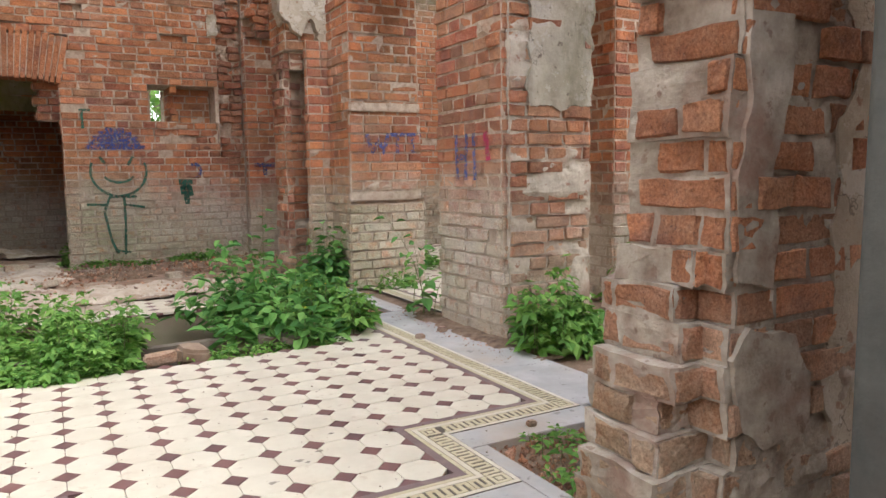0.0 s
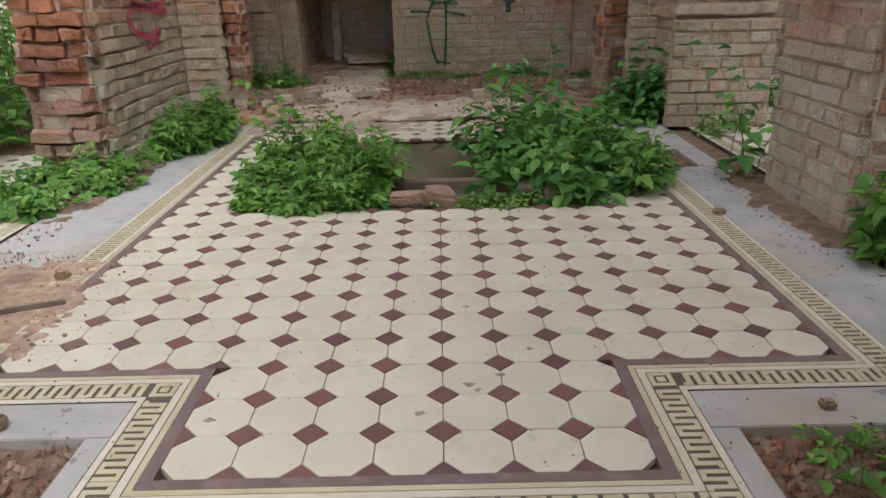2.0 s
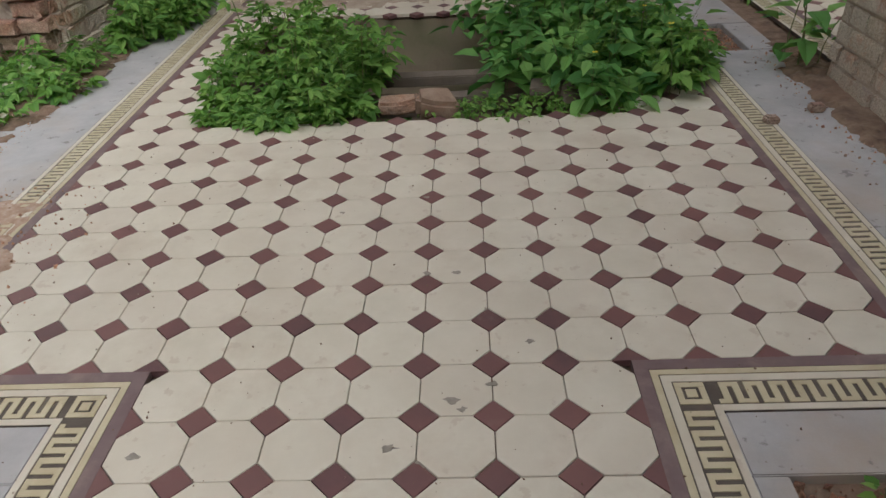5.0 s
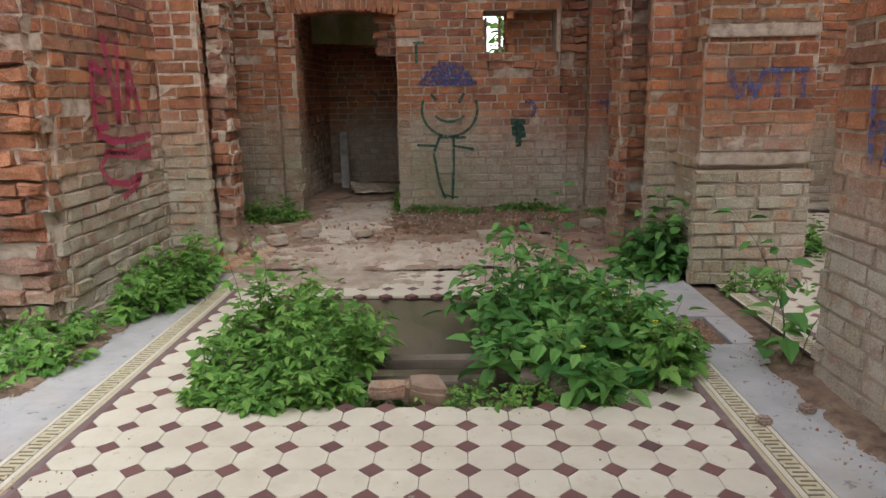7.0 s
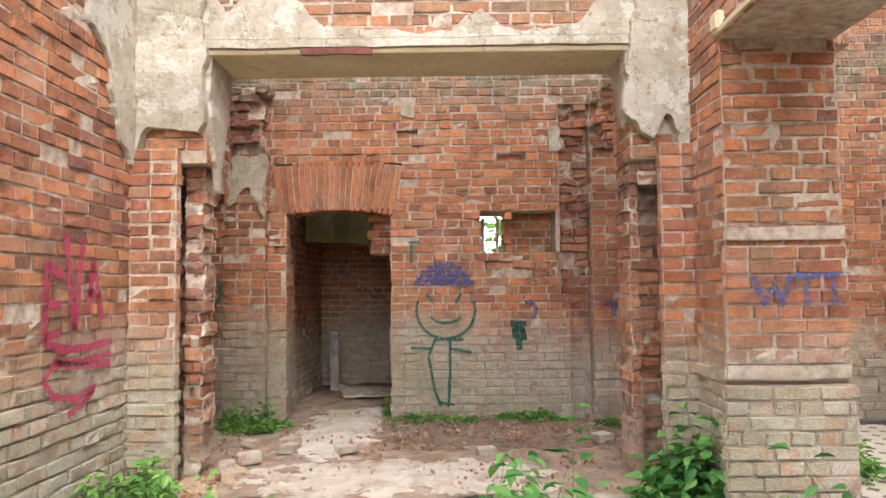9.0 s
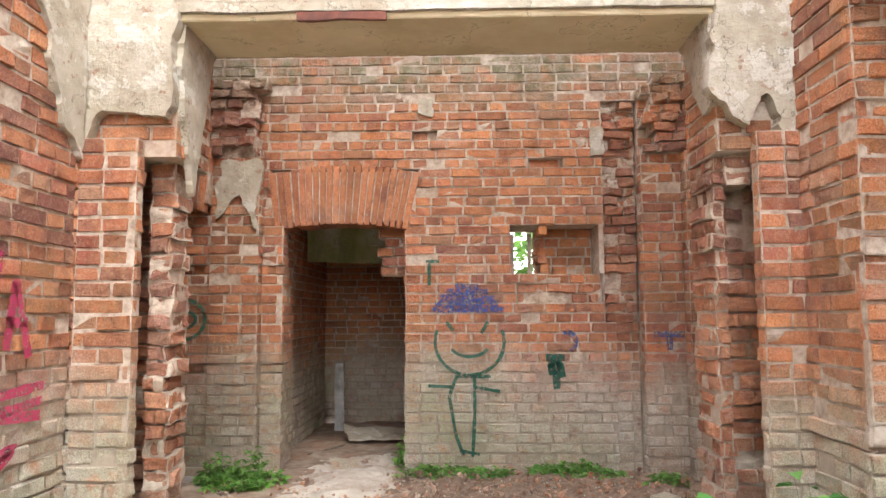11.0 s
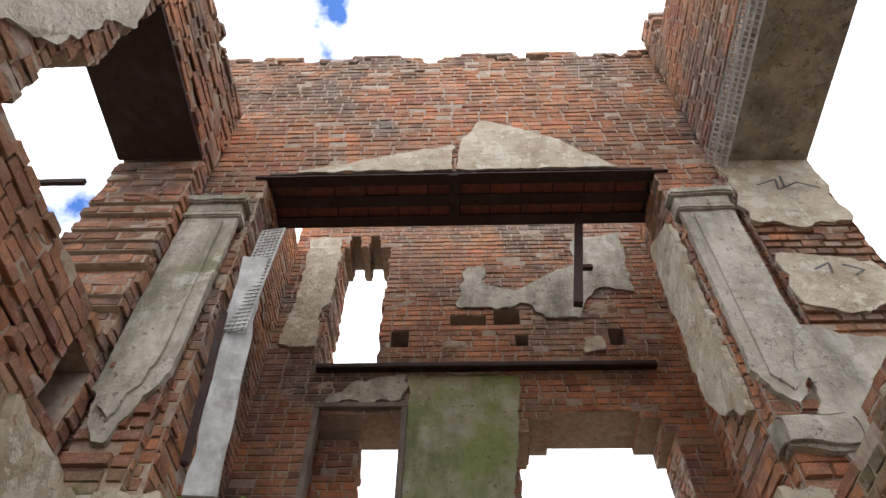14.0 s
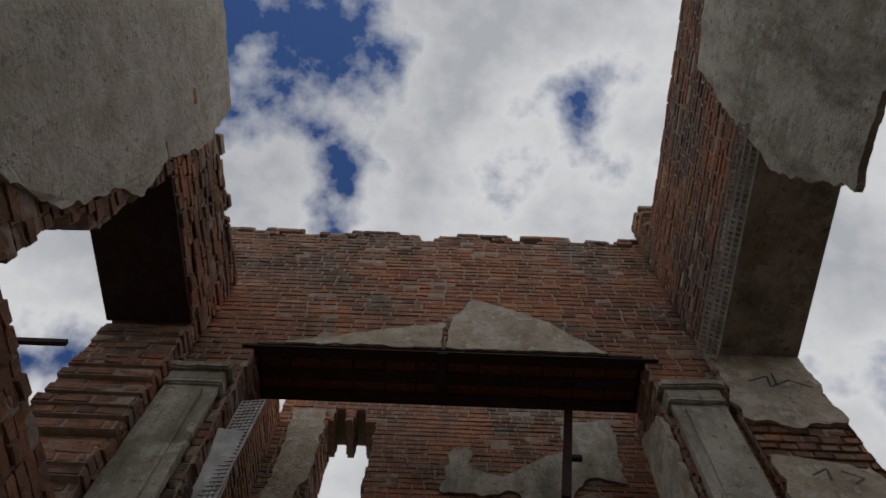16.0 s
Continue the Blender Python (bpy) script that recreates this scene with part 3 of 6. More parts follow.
def slab(name, x0, x1, y0, y1, z0, z1, mat, label="", category="", kind="structure", bevel=0.0, rough=0.0, cuts=0, parent=None):
    ob = part(name, box_bm(x0, x1, y0, y1, z0, z1, bevel, rough, cuts), mat, parent)
    return tagged(ob, label, category, kind=kind) if not parent else ob


X, Y, NX, NY = (1, 0, 0), (0, 1, 0), (-1, 0, 0), (0, -1, 0)

# ---------------------------------------------------------------- ground and floor
P = 0.17


def uneven_sheet(name, x0, x1, y0, y1, z, step, amp, mat, label, category, skip=None, freq=2.0, kind="structure"):
    nx, ny = int((x1 - x0) / step), int((y1 - y0) / step)
    verts, faces, ids = [], [], {}
    for j in range(ny + 1):
        for i in range(nx + 1):
            x, y = x0 + (x1 - x0) * i / nx, y0 + (y1 - y0) * j / ny
            ids[i, j] = len(verts)
            verts.append((x, y, z + amp * (noise.fractal(Vector((x * freq, y * freq, 3.1)), 0.7, 2.0, 4))))
    for j in range(ny):
        for i in range(nx):
            cx, cy = x0 + (x1 - x0) * (i + 0.5) / nx, y0 + (y1 - y0) * (j + 0.5) / ny
            if skip and skip(cx, cy):
                continue
            faces.append((ids[i, j], ids[i + 1, j], ids[i + 1, j + 1], ids[i, j + 1]))
    ob = part_data(name, verts, faces, mat)
    return tagged(ob, label, category, kind=kind)


PIT = (-1.02, 0.98, 1.70, 3.42)


def in_pit(x, y):
    return PIT[0] < x < PIT[1] and PIT[2] < y < PIT[3]


uneven_sheet("ground", -60, 60, -60, 80, -0.06, 2.0, 0.0, SOIL, "brown bare ground around the ruin", "ground", lambda x, y: abs(x) < 4 and -4 < y < 8)
uneven_sheet("soil_floor", -4, 4, -4, 8, -0.03, 0.1, 0.012, SOIL, "brown soil under the broken floor", "floor", in_pit)

# grey cement bands
floor = tagged(new("floor"), "patterned cream and maroon tile floor with grey bands", "floor", kind="structure")
for x0, x1, y0, y1 in ((1.362, 1.72, -0.05, 2.45), (1.57, 1.72, 2.452, 2.92), (1.362, 1.72, 2.922, 4.15), (0.682, 2.0, -0.175, -0.002), (0.682, 0.755, -0.75, -0.177), (-2.0, -1.532, -0.05, 4.2), (-1.75, -0.852, -0.165, -0.002), (-0.92, -0.852, -0.75, -0.167), (-0.85, 0.68, -0.75, -0.512)):
    slab("grey_band", x0, x1, y0, y1, -0.06, -0.003, GREY_FLOOR, parent=floor, bevel=0.003)


def octagon_mesh():
    c, h = 0.275 * P, P / 2 - 0.0012
    pts = [(h - c, -h), (h, -h + c), (h, h - c), (h - c, h), (-h + c, h), (-h, h - c), (-h, -h + c), (-h + c, -h)]
    verts = [(x, y, -0.02) for x, y in pts] + [(x, y, -0.0015) for x, y in pts] + [(x * 0.985, y * 0.985, 0.0) for x, y in pts]
    faces = [tuple(range(16, 24))]
    for i in range(8):
        j = (i + 1) % 8
        faces += [(i, j, 8 + j, 8 + i), (8 + i, 8 + j, 16 + j, 16 + i)]
    return verts, faces


def accent_mesh(cut=None):
    d = 0.275 * P - 0.0012
    pts = [(0, -d), (d, 0), (0, d), (-d, 0)]
    if cut == "x+":
        pts = [(0, -d), (d, 0), (0, d)]
    if cut == "x-":
        pts = [(0, d), (-d, 0), (0, -d)]
    if cut == "y+":
        pts = [(d, 0), (0, d), (-d, 0)]
    k = len(pts)
    verts = [(x, y, -0.02) for x, y in pts] + [(x, y, -0.0005) for x, y in pts]
    return verts, [tuple(range(k, 2 * k))] + [(i, (i + 1) % k, k + (i + 1) % k, k + i) for i in range(k)]


def shared(name, data, mats):
    me = bpy.data.meshes.new(name)
    me.from_pydata(data[0], [], data[1])
    for m in mats:
        me.materials.append(m)
    return me


OCT = shared("octagon_tile", octagon_mesh(), [CREAM])
ACC = {k: shared("accent_tile", accent_mesh(k), [MAROON]) for k in (None, "x+", "x-", "y+")}


def has_tile(c, r):
    if r < 1:
        return -4 <= c < 3 and r >= -2
    if r >= 24 or not -8 <= c < 7:
        return False
    x, y = (c + 0.5) * P, (r + 0.5) * P
    if 10 <= r < 20 and -6.2 <= c + 0.5 <= 5.8:
        return r == 10 and c == 5
    return True


tile_rng = random.Random(3)
for r in range(-2, 24):
    for c in range(-8, 8):
        if has_tile(c, r):
            ob = new("octagon_tile", OCT)
            ob.parent = floor
            ob.matrix_world = pose((c + 0.5) * P, (r + 0.5) * P, tile_rng.gauss(0, 0.0006), tile_rng.gauss(0, 0.12), tile_rng.gauss(0, 0.12))
        around = [has_tile(c + i, r + j) for i in (-1, 0) for j in (-1, 0)]
        if sum(around) >= 2:
            low = (r == -2) or (r == 1 and not -4 < c < 3)
            kind = "x+" if (c == -8 or (c == -4 and r < 1)) else "x-" if (c == 7 or (c == 3 and r < 1)) else "y+" if low else None
            ob = new("accent_tile", ACC[kind])
            ob.parent = floor
            ob.matrix_world = pose(c * P, r * P, 0)


BW = 0.17
BK = BW / 0.2145


def border_mesh(length):
    """A length of fret border: u runs along it, v outwards from the field; the inlays are set into one tile."""
    sets = {m: ([], []) for m in range(4)}

    def rect(m, u0, u1, v0, v1, top):
        add_box(*sets[m], u0, u1, v0 * BK, v1 * BK, -0.02, top)

    rect(3, 0, length, 0.0, 0.043, -0.0002)
    rect(2, 0, length, 0.0435, 0.2145, -0.0024)
    rect(1, 0, length, 0.045, 0.066, 0.0)
    rect(0, 0, length, 0.0705, 0.097, 0.0)
    rect(0, 0, length, 0.192, 0.214, 0.0)
    v0, v1, w = 0.1030, 0.1865, 0.0160
    step = P / 3
    for i in range(int(round(length / step))):
        u = i * step
        rect(1, u, u + step * 0.5 + w, v0, v0 + w, 0.0)
        rect(1, u + step * 0.5, u + step * 0.5 + w, v0 + w, v1 - w, 0.0)
        rect(1, u + step * 0.5, u + step, v1 - w, v1, 0.0)
        rect(1, u, u + w, v0 + w, v1, 0.0)
    verts, faces, idx = [], [], []
    for m in range(4):
        k = len(verts)
        verts += sets[m][0]
        faces += [tuple(i + k for i in f) for f in sets[m][1]]
        idx += [m] * len(sets[m][1])
    me = shared("border_tile", (verts, faces), [CREAM, YELLOW, DARK_INLAY, PURPLE])
    me.polygons.foreach_set("material_index", idx)
    return me


BORDER = border_mesh(P)


def border_corner(inner):
    """A square corner of the border: its lines turn round the field's corner, or into it where the field steps in."""
    sets = {m: ([], []) for m in range(4)}

    def bend(m, v0, v1, top):
        if inner:
            add_box(*sets[m], v0 * BK, BW, v0 * BK, v1 * BK, -0.02, top)
            add_box(*sets[m], v0 * BK, v1 * BK, v1 * BK, BW, -0.02, top)
        else:
            add_box(*sets[m], 0, v1 * BK, v0 * BK, v1 * BK, -0.02, top)
            add_box(*sets[m], v0 * BK, v1 * BK, 0, v0 * BK, -0.02, top)

    bend(3, 0.0, 0.043, -0.0002)
    bend(2, 0.0435, 0.2145, -0.0024)
    bend(1, 0.045, 0.066, 0.0)
    bend(0, 0.0705, 0.097, 0.0)
    bend(0, 0.192, 0.214, 0.0)
    if not inner:
        for k in range(3):
            a = 0.004 + 0.0335 * k
            for u0, u1, v0, v1 in ((a, a + 0.017, 0.1015, 0.1875), (a + 0.017, a + 0.0335, 0.1015 + 0.068 * (k % 2), 0.1195 + 0.068 * (k % 2))):
                add_box(*sets[1], u0 * BK, min(u1, 0.097) * BK, v0 * BK, v1 * BK, -0.02, 0.0)
                add_box(*sets[1], v0 * BK, v1 * BK, u0 * BK, min(u1, 0.097) * BK, -0.02, 0.0)
    for u0, u1, v0, v1 in ((0.1015, 0.1875, 0.1015, 0.1195), (0.1015, 0.1875, 0.1695, 0.1875), (0.1015, 0.1195, 0.12, 0.169), (0.1695, 0.1875, 0.12, 0.169), (0.129, 0.160, 0.129, 0.160)):
        add_box(*sets[1], u0 * BK, u1 * BK, v0 * BK, v1 * BK, -0.02, 0.0)
    verts, faces, idx = [], [], []
    for m in range(4):
        k = len(verts)
        verts += sets[m][0]
        faces += [tuple(i + k for i in f) for f in sets[m][1]]
        idx += [m] * len(sets[m][1])
    me = shared("border_corner_tile", (verts, faces), [CREAM, YELLOW, DARK_INLAY, PURPLE])
    me.polygons.foreach_set("material_index", idx)
    return me


CORNER = {k: border_corner(k) for k in (False, True)}


def border_run(x0, y0, x1, y1, side):
    """Border tiles from one corner of the field to the next; side: +1 when the border lies to the left of the way."""
    d = Vector((x1 - x0, y1 - y0, 0))
    k = max(1, int(round(d.length / P)))
    a = math.atan2(d.y, d.x)
    for i in range(k):
        ob = new("border_tile", BORDER)
        ob.parent = floor
        m = Matrix.Translation((x0 + d.x * i / k, y0 + d.y * i / k, 0)) @ Matrix.Rotation(a, 4, "Z") @ Matrix.Diagonal((d.length / k / P, side, 1, 1))
        ob.matrix_world = m


def border_turn(x, y, sx, sy, inner=False):
    ob = new("border_corner_tile", CORNER[inner])
    ob.parent = floor
    ob.matrix_world = Matrix.Translation((x, y, 0)) @ Matrix.Diagonal((sx, sy, 1, 1))


border_run(7 * P, 24 * P, 7 * P, P, 1)
border_turn(7 * P, P, 1, -1)
border_run(7 * P, P, 3 * P + BW, P, 1)
border_turn(3 * P, P, 1, -1, True)
border_run(3 * P, P - BW, 3 * P, -2 * P, 1)
border_turn(3 * P, -2 * P, 1, -1)
border_run(3 * P, -2 * P, -4 * P, -2 * P, 1)
border_turn(-4 * P, -2 * P, -1, -1)
border_run(-4 * P, -2 * P, -4 * P, P - BW, 1)
border_turn(-4 * P, P, -1, -1, True)
border_run(-4 * P - BW, P, -8 * P, P, 1)
border_turn(-8 * P, P, -1, -1)
border_run(-8 * P, P, -8 * P, 24 * P, 1)

# the rubble floor of the back room
uneven_sheet("rubble_floor", -2.2, 2.3, 4.05, 9.6, 0.012, 0.06, 0.035, RUBBLE_FLOOR, "dusty brown floor covered with crushed brick", "floor")

# the pit in the floor
pit = tagged(new("floor_pit"), "brown open pit broken through the tiled floor", "pit", kind="structure")
slab("pit_side", PIT[0] - 0.1, PIT[1] + 0.1, PIT[3] - 0.02, PIT[3] + 0.15, -1.1, -0.03, PIT_WALL, parent=pit, cuts=6, rough=0.02)
slab("pit_side", PIT[0] - 0.1, PIT[1] + 0.1, PIT[2] - 0.12, PIT[2] + 0.03, -1.1, -0.03, PIT_WALL, parent=pit, cuts=6, rough=0.02)
slab("pit_side", PIT[0] - 0.12, PIT[0] + 0.02, PIT[2] + 0.04, PIT[3] - 0.03, -1.1, -0.03, PIT_WALL, parent=pit, cuts=6, rough=0.02)
slab("pit_side", PIT[1] - 0.02, PIT[1] + 0.12, PIT[2] + 0.04, PIT[3] - 0.03, -1.1, -0.03, PIT_WALL, parent=pit, cuts=6, rough=0.02)
slab("pit_bottom", PIT[0], PIT[1], PIT[2], PIT[3], -1.0, -0.9, SOIL, parent=pit, cuts=8, rough=0.04)

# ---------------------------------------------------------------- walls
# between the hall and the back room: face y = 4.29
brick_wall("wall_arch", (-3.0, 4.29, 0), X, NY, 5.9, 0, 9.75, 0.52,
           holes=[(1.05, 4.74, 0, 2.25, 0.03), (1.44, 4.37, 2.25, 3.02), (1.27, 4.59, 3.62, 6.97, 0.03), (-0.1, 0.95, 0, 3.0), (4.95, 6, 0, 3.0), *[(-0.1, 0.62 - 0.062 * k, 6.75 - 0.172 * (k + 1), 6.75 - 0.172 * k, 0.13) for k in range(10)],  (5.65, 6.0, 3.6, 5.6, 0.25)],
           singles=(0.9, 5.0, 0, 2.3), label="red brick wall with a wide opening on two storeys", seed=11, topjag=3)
brick_wall("ledge_course", (-1.73, 4.30, 0), X, NY, 3.32, 3.612, 3.698, 0.5, label="mossy broken top course of the lintel wall", mat_j=BRICK_MOSS, seed=51, topjag=1, proud=0.02, wear=0.007)
brick_wall("sill_course", (-1.58, 6.77, 0), X, NY, 0.93, 3.784, 3.87, 0.5, label="mossy broken sill course of the upper doorway", mat_j=BRICK_MOSS, seed=52)
brick_wall("sill_course", (1.3, 6.77, 0), X, NY, 0.7, 3.784, 3.87, 0.5, ends=(0.1, 0), label="mossy broken sill course of the upper window", mat_j=BRICK_MOSS, seed=53)
# far wall of the back room: face y = 6.75
brick_wall("wall_far", (-2.3, 6.75, 0), X, NY, 4.7, 0, 9.9, 0.6,
           holes=[(0.67, 1.79, 0, 2.15, 0.01), (0.64, 1.83, 2.15, 2.32), (0.61, 1.87, 2.32, 2.49), (0.58, 1.92, 2.49, 2.63), (2.74, 2.97, 1.68, 2.12, 0.02), (0.72, 1.65, 3.75, 6.4), (2.75, 4.3, 3.75, 6.12), (2.88, 4.2, 6.12, 6.24), (3.1, 4.0, 6.24, 6.33), (0.66, 1.26, 7.0, 9.24, 0.04), (0.74, 0.86, 9.24, 9.45, 0.03), (1.0, 1.12, 9.24, 9.45, 0.03)],
           recesses=[(2.97, 3.5, 1.68, 2.12, 0.34), (2.78, 3.53, 1.46, 1.63, 0.05), (3.05, 3.53, 1.64, 1.68, 0.12), (1.41, 1.61, 7.31, 7.55, 0.3), (2.83, 2.97, 7.27, 7.52, 0.3), (3.89, 4.06, 7.29, 7.55, 0.3), (2.09, 2.5, 7.62, 7.85, 0.2), (2.6, 2.9, 7.65, 7.9, 0.25), (3.55, 3.86, 1.25, 3.3, 0.13), (3.64, 3.86, 0, 1.25, 0.1), (1.86, 2.08, 2.95, 3.02, 0.06), (2.9, 3.2, 2.68, 2.76, 0.07)],
           singles=(1.7, 3.8, 0, 1.35), label="faded red brick wall with a doorway and a small window", seed=12, topjag=2)
# hall side walls
brick_wall("wall_left", (-2.05, -4.0, 0), Y, X, 8.2, 0, 3.7, 0.5, holes=[(5.0, 6.74, 0, 2.15, 0.10), (1.2, 3.6, 0, 2.4, 0.06)], singles=(6.7, 8.2, 0, 2.6), label="red brick side wall with a broken opening", seed=13, smear=-0.05)
brick_wall("wall_left_upper", (-2.25, -4.0, 0), Y, X, 8.25, 3.7, 8.05, 0.7, holes=[(6.62, 8.02, 4.72, 5.6, 0.12), (6.75, 8.02, 5.6, 6.85, 0.06), (2.0, 6.0, 4.6, 6.85, 0.05)], recesses=[(7.86, 8.12, 4.02, 4.46, 0.3)], ragged=0.022, wear=0.006, label="weathered brick upper wall with broken openings", seed=14, topjag=3, both=True, smear=0.215)
brick_wall("wall_right", (1.75, -4.0, 0), Y, NX, 8.25, 0, 3.7, 0.7, holes=[(3.3, 5.2, 0, 2.87, 0.02), (6.03, 7.66, 0, 2.87, 0.02), (0, 2.6, 0, 2.87)], singles=(5.2, 8.2, 0, 1.9), label="brick side wall of piers and open passages", seed=15, both=True, smear=-0.03)
brick_wall("wall_right_upper", (2.1, -4.0, 0), Y, NX, 8.25, 3.7, 9.9, 0.75, holes=[(5.4, 8.2, 4.2, 6.9), (-1, 7.8, 9.1, 11, 0.25), (1.0, 4.6, 4.2, 6.9)], mat_j=BRICK_UP_SHADED, label="weathered brick upper wall with an open bay, shade painted in", seed=16, topjag=4)
# back room side walls, with tall niches
brick_wall("wall_room_left", (-2.26, 4.79, 0), Y, X, 1.98, 0, 9.2, 0.9, recesses=[(-0.1, 2.1, 0, 2.75, 0.66)], holes=[(0.2, 1.5, 4.2, 6.4, 0.05)], label="red brick side wall of the back room", seed=17)
brick_wall("wall_room_right", (2.35, 4.79, 0), Y, NX, 1.98, 0, 9.6, 0.5, recesses=[(0.2, 1.2, 0, 2.2, 0.3)], holes=[(0.2, 1.4, 4.2, 6.0, 0.05)], label="red brick side wall of the back room", seed=18)
rough_look = dict(mat_j=BRICK_JAMB, missing=0.16, wear=0.008)
erode(brick_wall("broken_corner", (1.25, 6.84, 0), X, NY, 0.3, 1.204, 3.354, 0.1, label="hacked broken brickwork in the corner of the far wall", seed=64, ragged=0.09, **rough_look), 0.022, 0.012, NY, 2)
erode(brick_wall("broken_spring", (-2.22, 6.60, 0), X, NY, 0.5, 2.752, 3.44, 0.16, label="broken brick springing above the corner pilaster", seed=65, ragged=0.10, ends=(0.0, 0.12), **rough_look), 0.022, 0.012, NY, 2)
erode(brick_wall("broken_spring", (1.56, 6.60, 0), X, NY, 0.72, 2.752, 3.44, 0.16, label="broken brick springing above the corner pilaster", seed=66, ragged=0.10, ends=(0.12, 0.0), **rough_look), 0.022, 0.012, NY, 2)
erode(brick_wall("broken_sill", (0.47, 6.775, 0), X, NY, 0.78, 1.376, 1.634, 0.06, label="broken brickwork below the small window", seed=67, ragged=0.04, ends=(0.08, 0.1), **rough_look), 0.014, 0.01, NY, 2)
# pilasters at the corners of the back room
for x0, x1, y, s in ((-2.20, -1.77, 6.60, 32), (1.55, 1.9, 6.62, 33), (1.9, 2.3, 6.5, 34)):
    brick_wall("pilaster", (x0, y, 0), X, NY, x1 - x0, 0, 2.72, 6.76 - y, singles=(0, 1, 0, 2.6), label="red brick corner pilaster of the back room", seed=s)
brick_wall("door_cheek", (-1.768, 6.70, 0), X, NY, 0.19, 0, 2.12, 0.2, recesses=[(0, 0.2, 0.87, 0.94, 0.1), (0, 0.2, 1.73, 1.80, 0.1)], label="brick cheek beside the doorway", seed=35)
brick_wall("niche_back", (-2.94, 6.64, 0), X, NY, 0.76, 0, 2.32, 0.12, recesses=[(0, 0.8, 0.87, 0.94, 0.08), (0, 0.8, 1.73, 1.80, 0.08)], label="faded brick back of a tall niche", seed=46)
# broken stubs of the jambs in the wide opening
erode(brick_wall("jamb_stub", (-1.765, 4.46, 0), X, NY, 0.155, 0, 2.25, 0.24, ends=(0, 0.05), label="ragged broken brick jamb of the opening", mat_j=BRICK_JAMB, seed=36, ragged=0.03, missing=0.06, wear=0.008), 0.016, 0.016, NY, 2)
erode(brick_wall("jamb_stub_right", (1.36, 4.42, 0), X, NY, 0.09, 0, 2.25, 0.36, ends=(0.03, 0.01), label="ragged broken brick jamb of the opening", mat_j=BRICK_JAMB, seed=37, ragged=0.03, missing=0.06, wear=0.008), 0.012, 0.012, NY, 2)
erode(brick_wall("chase_back", (1.46, 4.58, 0), X, NY, 0.3, 0, 2.25, 0.2, label="hacked brickwork at the back of a tall chase", mat_j=BRICK_JAMB, seed=48, ragged=0.05, missing=0.1, wear=0.008), 0.014, 0.014, NY, 2)
erode(brick_wall("chase_head", (1.43, 4.36, 0), X, NY, 0.14, 2.064, 2.236, 0.2, label="rounded brick head of a tall chase", mat_j=BRICK_JAMB, seed=49, wear=0.008), 0.012, 0.01, NY, 2)
erode(brick_wall("chase_left", (-1.97, 4.70, 0), X, NY, 0.26, 0, 2.25, 0.1, label="hacked brickwork at the back of a tall chase", mat_j=BRICK_JAMB, seed=50, ragged=0.05, missing=0.1, wear=0.0075), 0.014, 0.014, NY, 2)
# pilaster faces either side of the wide opening
brick_wall("pilaster_left", (-2.05, 4.2, 0), X, NY, 0.32, 0, 2.3, 0.09, singles=(0, 1, 0, 2.3), label="red brick pilaster beside the wide opening", seed=38)
brick_wall("pilaster_right", (1.54, 4.2, 0), X, NY, 0.24, 0, 2.3, 0.09, singles=(0, 1, 0, 2.3), label="red brick pilaster beside the wide opening", seed=39)
# eroded end of the side wall
erode(brick_wall("side_jamb", (-2.07, 2.70, 0), NX, NY, 0.47, 0, 2.2, 0.13, ends=(0.05, 0.05), label="ragged eroded brick end of the side wall", mat_j=BRICK_JAMB, seed=47, ragged=0.07, missing=0.15, wear=0.008), 0.018, 0.01, NY, 2)
# worn limewashed face of the middle pier
erode(brick_wall("pier_face", (1.79, 1.185, 0), X, NY, 0.63, 0, 2.84, 0.06, singles=(0, 1, 0, 2.4), label="worn pale brick face of a pier smeared with lime", seed=44, ragged=0.02, missing=0.04, smear=0.245, flush=0.0, wear=0.007, unique=BRICK_ROUGH_SINGLE, mat_j=BRICK_ROUGH, mortar=LIME), 0.007, 0.004, NY, 2)
# stepped face of the pier in the passage
brick_wall("pier_plinth", (1.71, 3.61, 0), X, NY, 0.76, 0, 0.80, 0.06, singles=(0, 1, 0, 2), label="pale brick plinth of a stepped pier", seed=40)
brick_wall("pier_block", (1.73, 3.62, 0), X, NY, 0.72, 0.90, 1.62, 0.05, singles=(0, 1, 0, 2), label="orange brick block of a stepped pier", smear=-0.1, seed=41)
slab("pier_ledge", 1.72, 2.46, 3.628, 3.67, 0.802, 0.902, MORTAR, "crumbling mortar ledge of a stepped pier", "ledge", bevel=0.012, rough=0.012, cuts=4)
slab("pier_groove", 1.74, 2.45, 3.636, 3.67, 1.622, 1.70, MORTAR, "recessed mortar band of a stepped pier", "band", bevel=0.006, rough=0.01, cuts=4)
slab("pier_cap", 1.70, 2.47, 3.56, 3.68, 2.86, 2.98, PLASTER_WARM, "cream plaster cap of a brick pier", "cap", bevel=0.015, rough=0.01, cuts=4)
# ragged near pier, stepped outwards towards its foot
pier_look = dict(mat_j=BRICK_ROUGH, unique=BRICK_ROUGH_SINGLE, missing=0.06, wear=0.004, flush=-0.001, mortar=PIER_MORTAR)
erode(brick_wall("pier_near", (0.625, -1.36, 0), X, NY, 1.12, 0, 3.1, 0.31, singles=(0, 0.6, 0, 1.9), label="broken brick wall end with smeared mortar", seed=42, ragged=0.014, smear=0.03, ends=(0.05, 0), **pier_look), 0.009, 0.004, NY)
